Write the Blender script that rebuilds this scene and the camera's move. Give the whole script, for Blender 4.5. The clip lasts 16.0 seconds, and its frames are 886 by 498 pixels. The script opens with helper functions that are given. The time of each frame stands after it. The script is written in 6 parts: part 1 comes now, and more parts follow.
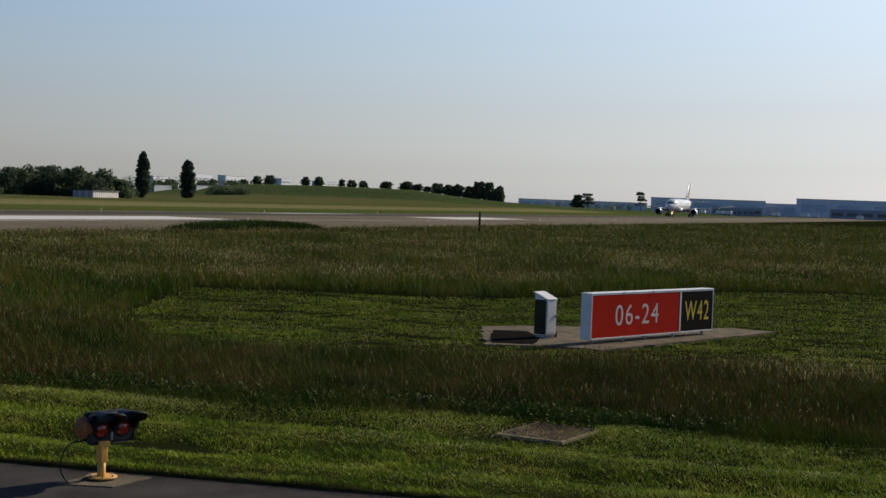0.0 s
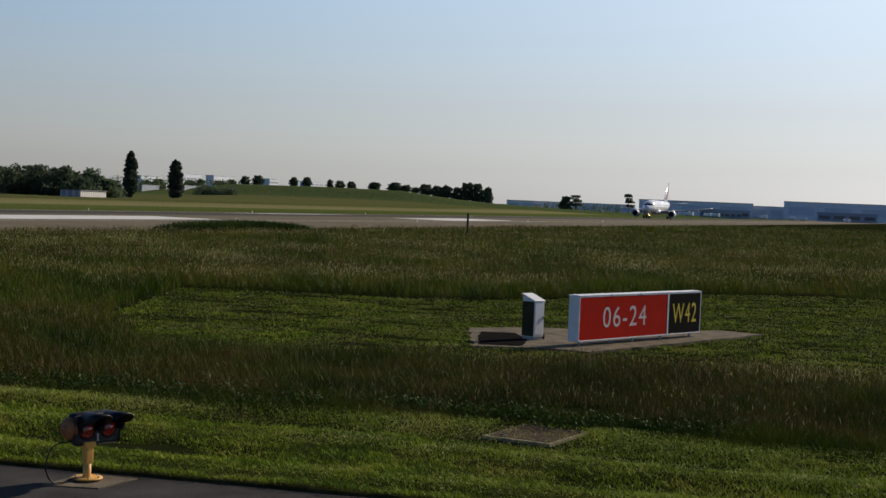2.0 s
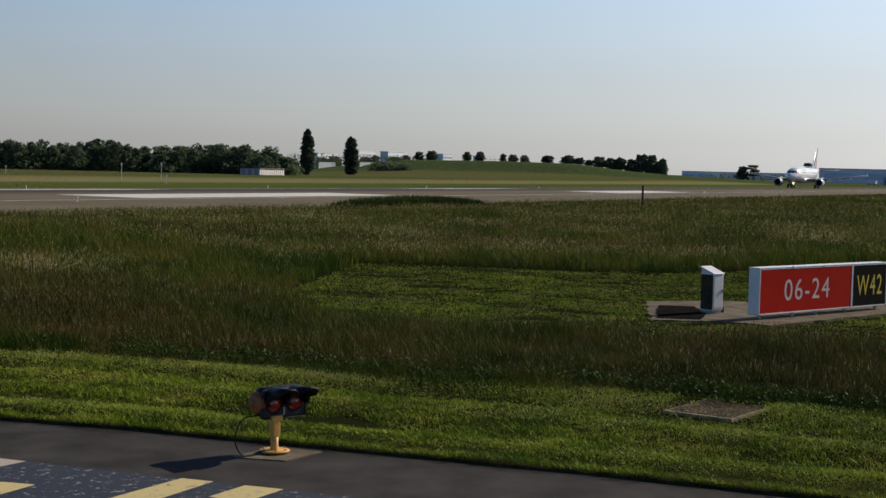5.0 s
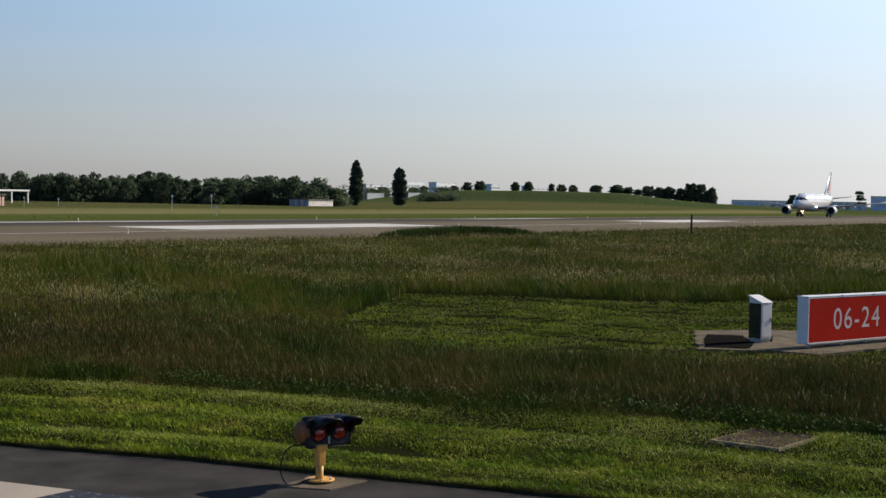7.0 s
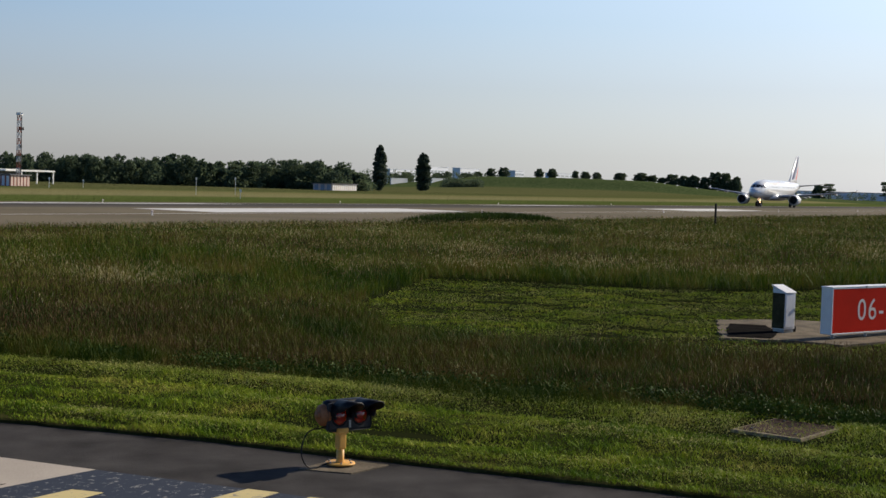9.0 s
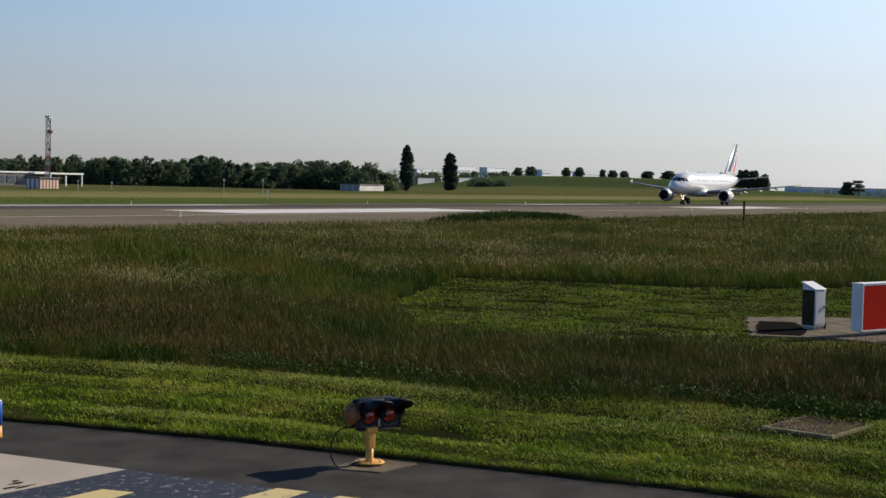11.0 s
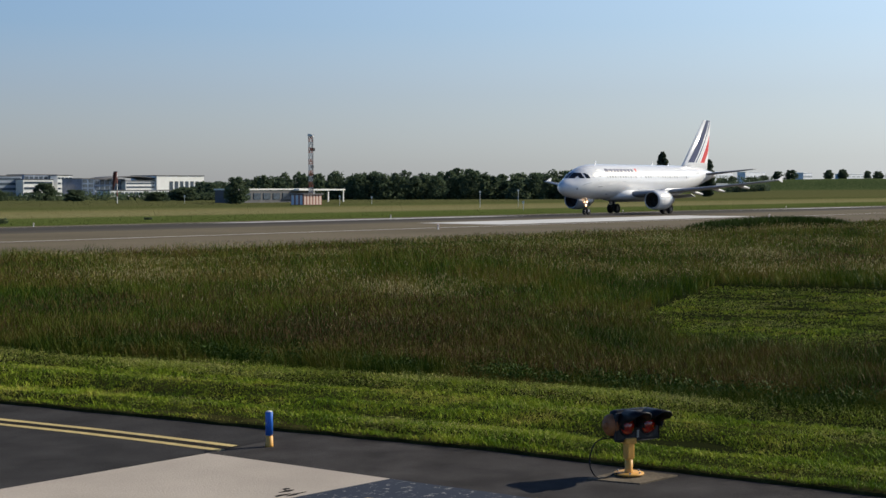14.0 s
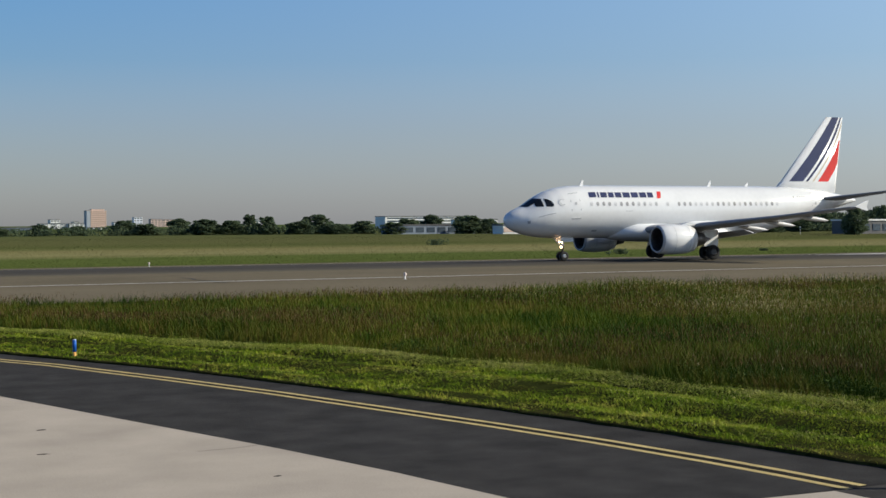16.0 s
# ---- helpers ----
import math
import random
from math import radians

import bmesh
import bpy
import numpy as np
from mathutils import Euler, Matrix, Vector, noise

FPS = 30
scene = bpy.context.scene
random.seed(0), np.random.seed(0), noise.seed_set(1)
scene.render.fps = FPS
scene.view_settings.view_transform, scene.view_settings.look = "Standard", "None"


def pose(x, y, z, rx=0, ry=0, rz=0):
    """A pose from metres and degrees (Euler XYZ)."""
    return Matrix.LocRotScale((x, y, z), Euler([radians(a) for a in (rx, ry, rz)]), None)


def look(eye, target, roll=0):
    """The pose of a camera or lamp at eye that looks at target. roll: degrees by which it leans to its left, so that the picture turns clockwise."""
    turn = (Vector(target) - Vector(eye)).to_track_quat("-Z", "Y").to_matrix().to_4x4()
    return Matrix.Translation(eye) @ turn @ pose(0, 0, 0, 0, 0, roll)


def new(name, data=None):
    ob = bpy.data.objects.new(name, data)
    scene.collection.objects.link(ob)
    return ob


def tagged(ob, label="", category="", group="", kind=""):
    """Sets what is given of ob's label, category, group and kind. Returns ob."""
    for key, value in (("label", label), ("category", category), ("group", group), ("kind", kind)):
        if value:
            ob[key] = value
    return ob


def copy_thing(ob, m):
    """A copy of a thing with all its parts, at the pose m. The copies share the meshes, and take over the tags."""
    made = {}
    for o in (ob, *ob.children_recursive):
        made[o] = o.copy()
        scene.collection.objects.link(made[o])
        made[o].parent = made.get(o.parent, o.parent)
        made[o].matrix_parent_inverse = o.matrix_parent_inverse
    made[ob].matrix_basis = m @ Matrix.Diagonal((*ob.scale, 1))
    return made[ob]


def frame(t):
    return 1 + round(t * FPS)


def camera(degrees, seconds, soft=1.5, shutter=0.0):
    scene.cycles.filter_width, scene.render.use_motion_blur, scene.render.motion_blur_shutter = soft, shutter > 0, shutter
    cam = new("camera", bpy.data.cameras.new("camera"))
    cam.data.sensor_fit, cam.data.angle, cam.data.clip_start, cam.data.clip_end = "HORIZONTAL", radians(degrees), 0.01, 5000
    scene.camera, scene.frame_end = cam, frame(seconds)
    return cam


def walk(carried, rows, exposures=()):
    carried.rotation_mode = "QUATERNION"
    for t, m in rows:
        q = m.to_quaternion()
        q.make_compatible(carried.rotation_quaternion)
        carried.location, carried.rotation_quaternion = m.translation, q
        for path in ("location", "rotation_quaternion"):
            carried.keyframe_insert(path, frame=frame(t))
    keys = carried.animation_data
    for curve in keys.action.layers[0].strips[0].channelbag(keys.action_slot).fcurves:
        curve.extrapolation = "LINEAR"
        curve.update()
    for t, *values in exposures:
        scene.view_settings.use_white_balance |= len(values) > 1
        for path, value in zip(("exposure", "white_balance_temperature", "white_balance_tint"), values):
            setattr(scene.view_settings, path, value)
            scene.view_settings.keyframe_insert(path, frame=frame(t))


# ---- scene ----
# world: x along the runway, y across it, the camera's aircraft stands on the taxiway at the origin
cam = camera(33.79, 16.0, soft=1.5)
# seconds, eye x, y, z, yaw, pitch, roll
ROWS = [
    (0, 0.000, -0.000, 3.100, -69.11, -1.96, -2.10),
    (0.5, 0.015, 0.029, 3.104, -69.68, -2.02, -2.41),
    (1, 0.033, 0.019, 3.103, -70.03, -2.07, -2.55),
    (1.5, 0.020, 0.027, 3.112, -69.92, -2.00, -2.34),
    (2, 0.032, 0.012, 3.105, -69.58, -1.90, -2.36),
    (2.5, 0.023, 0.030, 3.095, -68.74, -2.05, -2.52),
    (3, 0.009, 0.015, 3.119, -68.10, -1.67, -2.44),
    (3.5, -0.004, 0.018, 3.098, -67.28, -1.82, -2.21),
    (4, 0.006, 0.032, 3.080, -65.27, -1.50, -2.72),
    (4.2, -0.010, 0.053, 3.123, -64.11, -2.56, -2.42),
    (6.3, -0.015, -0.004, 3.119, -61.65, -2.65, -1.17),
    (6.5, -0.020, -0.015, 3.110, -61.40, -2.52, -1.30),
    (7, -0.036, -0.029, 3.115, -60.85, -2.01, -1.10),
    (7.5, -0.031, -0.060, 3.103, -61.49, -2.48, -1.76),
    (8, -0.054, -0.037, 3.108, -61.37, -2.58, -1.81),
    (8.5, -0.027, -0.019, 3.108, -60.53, -2.60, -1.94),
    (11, 0.001, 0.004, 3.090, -58.89, -2.63, -1.36),
    (11.5, 0.039, 0.036, 3.086, -58.20, -2.70, -1.40),
    (12, 0.031, 0.011, 3.092, -57.20, -2.91, -0.98),
    (12.5, 0.037, 0.024, 3.102, -56.00, -2.59, -0.93),
    (13, 0.024, 0.002, 3.110, -54.44, -2.34, -0.57),
    (13.5, 0.005, -0.012, 3.102, -51.87, -2.19, 0.05),
    (14, -0.055, -0.050, 3.118, -48.84, -2.37, 0.14),
    (14.5, -0.070, -0.025, 3.112, -45.00, -2.11, -0.06),
    (15, -0.008, 0.069, 3.084, -39.62, -1.73, 0.44),
    (15.5, -0.128, 0.007, 3.108, -31.70, -1.61, 0.52),
    (15.9, -0.100, 0.076, 3.110, -26.06, -1.12, 0.48),
    (16, -0.124, 0.093, 3.113, -25.06, -1.04, 0.39),
]
walk(cam, [(t, Matrix.Translation((x, y, z)) @ pose(0, 0, 0, 0, 0, yaw) @ pose(0, 0, 0, 90 + pitch, 0, 0) @ pose(0, 0, 0, 0, 0, -roll)) for t, x, y, z, yaw, pitch, roll in ROWS],
     exposures=((0, -0.30, 7350, 9), (4.2, -0.30, 7350, 9), (6.3, 0.04, 7200, 9), (8.7, 0.04, 7200, 9), (13.5, 0.03, 7000, 8), (15, 0.08, 6900, 4), (16, 0.05, 6900, 4)))

# ---- light ----
SUN_EL, SUN_AZ = 29.0, -25.5      # degrees up, degrees from +x towards +y
world = bpy.data.worlds.new("sky")
scene.world = world
world.use_nodes = True
wn = world.node_tree
sky = wn.nodes.new("ShaderNodeTexSky")
sky.sky_type, sky.sun_disc = "NISHITA", False
sky.sun_elevation, sky.sun_rotation = radians(SUN_EL), radians(90 - SUN_AZ)
sky.air_density, sky.dust_density, sky.ozone_density, sky.altitude = 1.0, 0.35, 3.0, 80
# summer haze: paler and greyer towards the horizon
way = wn.nodes.new("ShaderNodeTexCoord")
split = wn.nodes.new("ShaderNodeSeparateXYZ")
wn.links.new(way.outputs["Generated"], split.inputs[0])
calm = wn.nodes.new("ShaderNodeMapRange")
calm.inputs["From Min"].default_value, calm.inputs["From Max"].default_value = 0.0, 0.11
# brighter and whiter on the sun's side
aim = wn.nodes.new("ShaderNodeVectorMath")
aim.operation = "DOT_PRODUCT"
aim.inputs[1].default_value = (math.cos(radians(SUN_AZ)), math.sin(radians(SUN_AZ)), 0)
wn.links.new(way.outputs["Generated"], aim.inputs[0])
clear, murk, gain = (wn.nodes.new("ShaderNodeMapRange") for _ in range(3))
for node, low, high in ((clear, 1.32, 0.70), (murk, 0.62, 0.24), (gain, 0.77, 1.06)):
    node.inputs["From Min"].default_value, node.inputs["From Max"].default_value = -0.33, 0.85
    node.inputs["To Min"].default_value, node.inputs["To Max"].default_value = low, high
    wn.links.new(aim.outputs["Value"], node.inputs["Value"])
wn.links.new(clear.outputs[0], calm.inputs["To Max"])
wn.links.new(murk.outputs[0], calm.inputs["To Min"])
wn.links.new(split.outputs["Z"], calm.inputs["Value"])
pale = wn.nodes.new("ShaderNodeHueSaturation")
wn.links.new(calm.outputs[0], pale.inputs["Saturation"])
wn.links.new(sky.outputs[0], pale.inputs["Color"])
haze = wn.nodes.new("ShaderNodeValToRGB")
haze.color_ramp.elements[0].position, haze.color_ramp.elements[0].color = 0.0, (0.585, 0.622, 0.78, 1)
haze.color_ramp.elements[1].position, haze.color_ramp.elements[1].color = 0.17, (1.12, 1.12, 1.28, 1)
mild = haze.color_ramp.elements.new(0.07)
mild.color = (0.775, 0.785, 0.98, 1)
deep = haze.color_ramp.elements.new(0.6)
deep.color = (0.50, 0.56, 0.76, 1)
wn.links.new(split.outputs["Z"], haze.inputs[0])
blend = wn.nodes.new("ShaderNodeMix")
blend.data_type, blend.blend_type = "RGBA", "MULTIPLY"
blend.inputs["Factor"].default_value = 1
wn.links.new(pale.outputs[0], blend.inputs["A"])
wn.links.new(haze.outputs[0], blend.inputs["B"])
tone, tinge = wn.nodes.new("ShaderNodeMix"), wn.nodes.new("ShaderNodeMapRange")
tone.data_type = "RGBA"
tone.inputs["A"].default_value, tone.inputs["B"].default_value = (1.0, 0.988, 1.02, 1), (0.968, 1.0, 0.96, 1)
tinge.inputs["From Min"].default_value, tinge.inputs["From Max"].default_value = -0.1, 0.6
wn.links.new(aim.outputs["Value"], tinge.inputs["Value"])
wn.links.new(tinge.outputs[0], tone.inputs["Factor"])
toned = wn.nodes.new("ShaderNodeMix")
toned.data_type, toned.blend_type = "RGBA", "MULTIPLY"
toned.inputs["Factor"].default_value = 1
wn.links.new(blend.outputs["Result"], toned.inputs["A"])
wn.links.new(tone.outputs["Result"], toned.inputs["B"])
glare = wn.nodes.new("ShaderNodeVectorMath")
glare.operation = "SCALE"
wn.links.new(toned.outputs["Result"], glare.inputs[0])
wn.links.new(gain.outputs[0], glare.inputs["Scale"])
wn.links.new(glare.outputs["Vector"], wn.nodes["Background"].inputs[0])
wn.nodes["Background"].inputs[1].default_value = 0.12
sun_data = bpy.data.lights.new("sun", "SUN")
sun_data.energy, sun_data.angle, sun_data.color = 5.0, radians(0.6), (1.0, 0.93, 0.83)
sun = new("sun", sun_data)
sx, sy = math.cos(radians(SUN_AZ)), math.sin(radians(SUN_AZ))
sun.matrix_world = look((60 * sx, 60 * sy, 60 * math.tan(radians(SUN_EL))), (0, 0, 0))


# ---- materials ----
def nodes_of(name):
    m = bpy.data.materials.new(name)
    m.use_nodes = True
    t = m.node_tree
    return m, t, t.nodes["Principled BSDF"]


def ramp_of(t, stops):
    r = t.nodes.new("ShaderNodeValToRGB")
    while len(r.color_ramp.elements) < len(stops):
        r.color_ramp.elements.new(0.5)
    for e, (pos, c) in zip(r.color_ramp.elements, stops):
        e.position, e.color = pos, (*c, 1)
    return r


def tint(c, k):
    return tuple(min(1, v * k) for v in c)


def surface(name, colour, rough=0.6, metal=0.0, scale=4.0, spread=0.25, fine=60.0, bump=0.15, stain=None, coat=0.0, island=0.0, spec=0.5):
    """Base colour with noise at two scales, bump and rough variation; stain: a second colour in blotches."""
    m, t, b = nodes_of(name)
    co = t.nodes.new("ShaderNodeTexCoord")
    big, small = t.nodes.new("ShaderNodeTexNoise"), t.nodes.new("ShaderNodeTexNoise")
    for n, s in ((big, scale), (small, fine)):
        n.inputs["Scale"].default_value, n.inputs["Detail"].default_value = s, 5
        t.links.new(co.outputs["Object"], n.inputs["Vector"])
    r = ramp_of(t, [(0.3, tint(colour, 1 - spread)), (0.5, colour), (0.72, stain or tint(colour, 1 + spread))])
    t.links.new(big.outputs["Fac"], r.inputs[0])
    g = ramp_of(t, [(0.3, (1 - spread,) * 3), (0.7, (1 + spread * 0.4,) * 3)])
    t.links.new(small.outputs["Fac"], g.inputs[0])
    mix = t.nodes.new("ShaderNodeMix")
    mix.data_type, mix.blend_type = "RGBA", "MULTIPLY"
    mix.inputs["Factor"].default_value = 1
    t.links.new(r.outputs[0], mix.inputs["A"])
    t.links.new(g.outputs[0], mix.inputs["B"])
    out = mix.outputs["Result"]
    if island:
        info = t.nodes.new("ShaderNodeObjectInfo")
        k = ramp_of(t, [(0.0, (1 - island,) * 3), (1.0, (1 + island * 0.5,) * 3)])
        t.links.new(info.outputs["Random"], k.inputs[0])
        again = t.nodes.new("ShaderNodeMix")
        again.data_type, again.blend_type = "RGBA", "MULTIPLY"
        again.inputs["Factor"].default_value = 1
        t.links.new(out, again.inputs["A"])
        t.links.new(k.outputs[0], again.inputs["B"])
        out = again.outputs["Result"]
    t.links.new(out, b.inputs["Base Color"])
    b.inputs["Roughness"].default_value, b.inputs["Metallic"].default_value = rough, metal
    b.inputs["Coat Weight"].default_value = coat
    b.inputs["Specular IOR Level"].default_value = spec
    if bump:
        bp = t.nodes.new("ShaderNodeBump")
        bp.inputs["Strength"].default_value, bp.inputs["Distance"].default_value = bump, 0.02
        t.links.new(small.outputs["Fac"], bp.inputs["Height"])
        t.links.new(bp.outputs[0], b.inputs["Normal"])
    return m


def glow(name, colour, strength):
    m, t, b = nodes_of(name)
    b.inputs["Base Color"].default_value = (*colour, 1)
    b.inputs["Emission Color"].default_value = (*colour, 1)
    b.inputs["Emission Strength"].default_value = strength
    return m


def leafy(name, stops, scale, through_light=0.35, rough=0.6, stretch=None, speckle=0.38, broad=0.0):
    """Blades and leaves: colour per blade, patches by place, some light through."""
    m, t, b = nodes_of(name)
    geo, co = t.nodes.new("ShaderNodeNewGeometry"), t.nodes.new("ShaderNodeTexCoord")
    n = t.nodes.new("ShaderNodeTexNoise")
    n.inputs["Scale"].default_value, n.inputs["Detail"].default_value = scale, 4
    if stretch:
        mp = t.nodes.new("ShaderNodeMapping")
        mp.inputs["Scale"].default_value = stretch
        t.links.new(co.outputs["Object"], mp.inputs["Vector"])
        t.links.new(mp.outputs[0], n.inputs["Vector"])
    else:
        t.links.new(co.outputs["Object"], n.inputs["Vector"])
    mixv = t.nodes.new("ShaderNodeMath")
    mixv.operation = "MULTIPLY_ADD"
    mixv.inputs[1].default_value, mixv.inputs[2].default_value = speckle, -speckle / 2
    t.links.new(geo.outputs["Random Per Island"], mixv.inputs[0])
    add = t.nodes.new("ShaderNodeMath")
    t.links.new(mixv.outputs[0], add.inputs[0])
    t.links.new(n.outputs["Fac"], add.inputs[1])
    r = ramp_of(t, stops)
    value = add.outputs[0]
    if broad:
        wide, more = t.nodes.new("ShaderNodeTexNoise"), t.nodes.new("ShaderNodeMath")
        wide.inputs["Scale"].default_value, wide.inputs["Detail"].default_value = 0.11, 3
        t.links.new(co.outputs["Object"], wide.inputs["Vector"])
        more.operation = "MULTIPLY_ADD"
        more.inputs[1].default_value = broad
        t.links.new(wide.outputs["Fac"], more.inputs[0])
        low = t.nodes.new("ShaderNodeMath")
        low.operation = "SUBTRACT"
        low.inputs[1].default_value = broad / 2
        t.links.new(value, low.inputs[0])
        t.links.new(low.outputs[0], more.inputs[2])
        value = more.outputs[0]
    t.links.new(value, r.inputs[0])
    t.links.new(r.outputs[0], b.inputs["Base Color"])
    b.inputs["Roughness"].default_value = rough
    b.inputs["Specular IOR Level"].default_value = 0.06
    tr = t.nodes.new("ShaderNodeBsdfTranslucent")
    t.links.new(r.outputs[0], tr.inputs["Color"])
    mx = t.nodes.new("ShaderNodeMixShader")
    mx.inputs[0].default_value = through_light
    t.links.new(b.outputs[0], mx.inputs[1])
    t.links.new(tr.outputs[0], mx.inputs[2])
    t.links.new(mx.outputs[0], t.nodes["Material Output"].inputs["Surface"])
    return m


GRASS_TALL = leafy("tall_grass", [(0.32, (0.020, 0.050, 0.005)), (0.43, (0.056, 0.104, 0.008)), (0.54, (0.114, 0.142, 0.012)), (0.68, (0.168, 0.124, 0.030))], 0.6, 0.16, speckle=0.24, broad=0.55)
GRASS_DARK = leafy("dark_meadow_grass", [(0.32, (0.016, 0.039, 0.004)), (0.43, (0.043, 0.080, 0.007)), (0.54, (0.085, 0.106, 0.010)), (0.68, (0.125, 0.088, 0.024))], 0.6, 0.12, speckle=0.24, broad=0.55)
GRASS_SEED = leafy("seed_heads", [(0.3, (0.15, 0.105, 0.036)), (0.5, (0.25, 0.19, 0.075)), (0.70, (0.52, 0.46, 0.25))], 0.25, 0.3)
GRASS_SHORT = leafy("short_grass", [(0.28, (0.072, 0.135, 0.009)), (0.43, (0.175, 0.270, 0.016)), (0.58, (0.300, 0.370, 0.030)), (0.74, (0.40, 0.360, 0.075))], 0.9, 0.16, speckle=0.26, broad=0.35)
WEED = leafy("weeds", [(0.3, (0.02, 0.04, 0.008)), (0.7, (0.05, 0.085, 0.015))], 0.6, 0.2)
# tree greens are paler and bluer, with the haze of distance mixed in
LEAF = leafy("leaves", [(0.3, (0.066, 0.098, 0.060)), (0.5, (0.100, 0.138, 0.080)), (0.75, (0.135, 0.172, 0.092))], 0.12, 0.45)
LEAF_POPLAR = leafy("poplar_leaves", [(0.3, (0.060, 0.086, 0.064)), (0.7, (0.100, 0.130, 0.084))], 0.3, 0.4)
BARK = surface("bark", (0.07, 0.055, 0.04), 0.9, scale=3, fine=20, spread=0.4, bump=0.5)
ASPHALT = surface("asphalt", (0.056, 0.052, 0.050), 1.0, scale=1.6, fine=130, spread=0.34, bump=0.4, spec=0.06)
ASPHALT_DARK = surface("asphalt_new", (0.047, 0.045, 0.044), 1.0, scale=1.3, fine=130, spread=0.28, bump=0.4, spec=0.06)
CONCRETE = surface("concrete", (0.44, 0.385, 0.325), 0.95, scale=0.6, fine=45, spread=0.13, bump=0.3, spec=0.1)
CONCRETE_OLD = surface("concrete_old", (0.155, 0.128, 0.094), 0.95, scale=2.2, fine=30, spread=0.35, bump=0.4, spec=0.05)
RUNWAY_TAR = surface("runway_asphalt", (0.158, 0.132, 0.090), 1.0, scale=0.08, fine=4, spread=0.15, bump=0.1, spec=0.05)


def rubbered():
    """Dark tyre rubber, streaked along the runway and thinning out towards the near side."""
    m, t, b = nodes_of("runway_rubbered")
    co, sep = t.nodes.new("ShaderNodeTexCoord"), t.nodes.new("ShaderNodeSeparateXYZ")
    t.links.new(co.outputs["Object"], sep.inputs[0])
    mp, n, fine = t.nodes.new("ShaderNodeMapping"), t.nodes.new("ShaderNodeTexNoise"), t.nodes.new("ShaderNodeTexNoise")
    mp.inputs["Scale"].default_value = (0.02, 1, 1)
    t.links.new(co.outputs["Object"], mp.inputs["Vector"])
    t.links.new(mp.outputs[0], n.inputs["Vector"])
    t.links.new(co.outputs["Object"], fine.inputs["Vector"])
    n.inputs["Scale"].default_value, n.inputs["Detail"].default_value = 0.5, 6
    fine.inputs["Scale"].default_value, fine.inputs["Detail"].default_value = 1.5, 6
    add = t.nodes.new("ShaderNodeMath")
    add.operation = "MULTIPLY_ADD"
    add.inputs[1].default_value = 9.0
    t.links.new(n.outputs["Fac"], add.inputs[0])
    t.links.new(sep.outputs["Y"], add.inputs[2])
    mr = t.nodes.new("ShaderNodeMapRange")
    mr.inputs["From Min"].default_value, mr.inputs["From Max"].default_value = 93, 100
    t.links.new(add.outputs[0], mr.inputs["Value"])
    r = ramp_of(t, [(0.0, (0.158, 0.132, 0.090)), (0.45, (0.098, 0.086, 0.066)), (1.0, (0.062, 0.056, 0.048))])
    t.links.new(mr.outputs[0], r.inputs[0])
    g = ramp_of(t, [(0.3, (0.82,) * 3), (0.7, (1.1,) * 3)])
    t.links.new(fine.outputs["Fac"], g.inputs[0])
    mx = t.nodes.new("ShaderNodeMix")
    mx.data_type, mx.blend_type = "RGBA", "MULTIPLY"
    mx.inputs["Factor"].default_value = 1
    t.links.new(r.outputs[0], mx.inputs["A"])
    t.links.new(g.outputs[0], mx.inputs["B"])
    t.links.new(mx.outputs["Result"], b.inputs["Base Color"])
    b.inputs["Roughness"].default_value, b.inputs["Specular IOR Level"].default_value = 1.0, 0.07
    return m


RUNWAY_MID = rubbered()
PAINT_WHITE = surface("runway_paint", (0.62, 0.61, 0.58), 0.8, scale=0.5, fine=10, spread=0.1, bump=0.05)
PAINT_YELLOW = surface("yellow_paint", (0.56, 0.43, 0.17), 0.8, scale=3, fine=40, spread=0.2, bump=0.1)
WHITE_COAT = surface("white_coat", (0.82, 0.83, 0.84), 0.22, scale=0.5, fine=3, spread=0.03, bump=0, coat=0.5)


# ---- mesh helpers ----
def mesh_of(name, bm, mat, smooth=False):
    me = bpy.data.meshes.new(name)
    bm.to_mesh(me)
    bm.free()
    for m in mat if isinstance(mat, (list, tuple)) else [mat]:
        me.materials.append(m)
    if smooth:
        me.polygons.foreach_set("use_smooth", [True] * len(me.polygons))
    return me


def part(name, bm, mat, parent, label="", smooth=False, m=None):
    ob = new(name, mesh_of(name, bm, mat, smooth))
    ob.parent = parent
    if m is not None:
        ob.matrix_basis = m
    return tagged(ob, label)


def again(name, source, parent, m):
    ob = new(name, source.data)
    ob.parent, ob.matrix_basis = parent, m
    return ob


def thing(name, m, label, category, group="", kind=""):
    ob = new(name)
    ob.matrix_basis = m
    return tagged(ob, label, category, group, kind)


def box(bm, x0, y0, z0, x1, y1, z1, bevel=0.0, m=None):
    r = bmesh.ops.create_cube(bm, size=1)
    vs = r["verts"]
    bmesh.ops.scale(bm, vec=(x1 - x0, y1 - y0, z1 - z0), verts=vs)
    bmesh.ops.translate(bm, vec=((x0 + x1) / 2, (y0 + y1) / 2, (z0 + z1) / 2), verts=vs)
    if bevel:
        es = list({e for v in vs for e in v.link_edges})
        out = bmesh.ops.bevel(bm, geom=es, offset=bevel, segments=2, affect="EDGES", profile=0.5)
        vs = list({v for f in out["faces"] for v in f.verts} | {v for v in vs if v.is_valid})
    if m is not None:
        bmesh.ops.transform(bm, matrix=m, verts=vs)
    return bm


def boxed(*a, **k):
    return box(bmesh.new(), *a, **k)


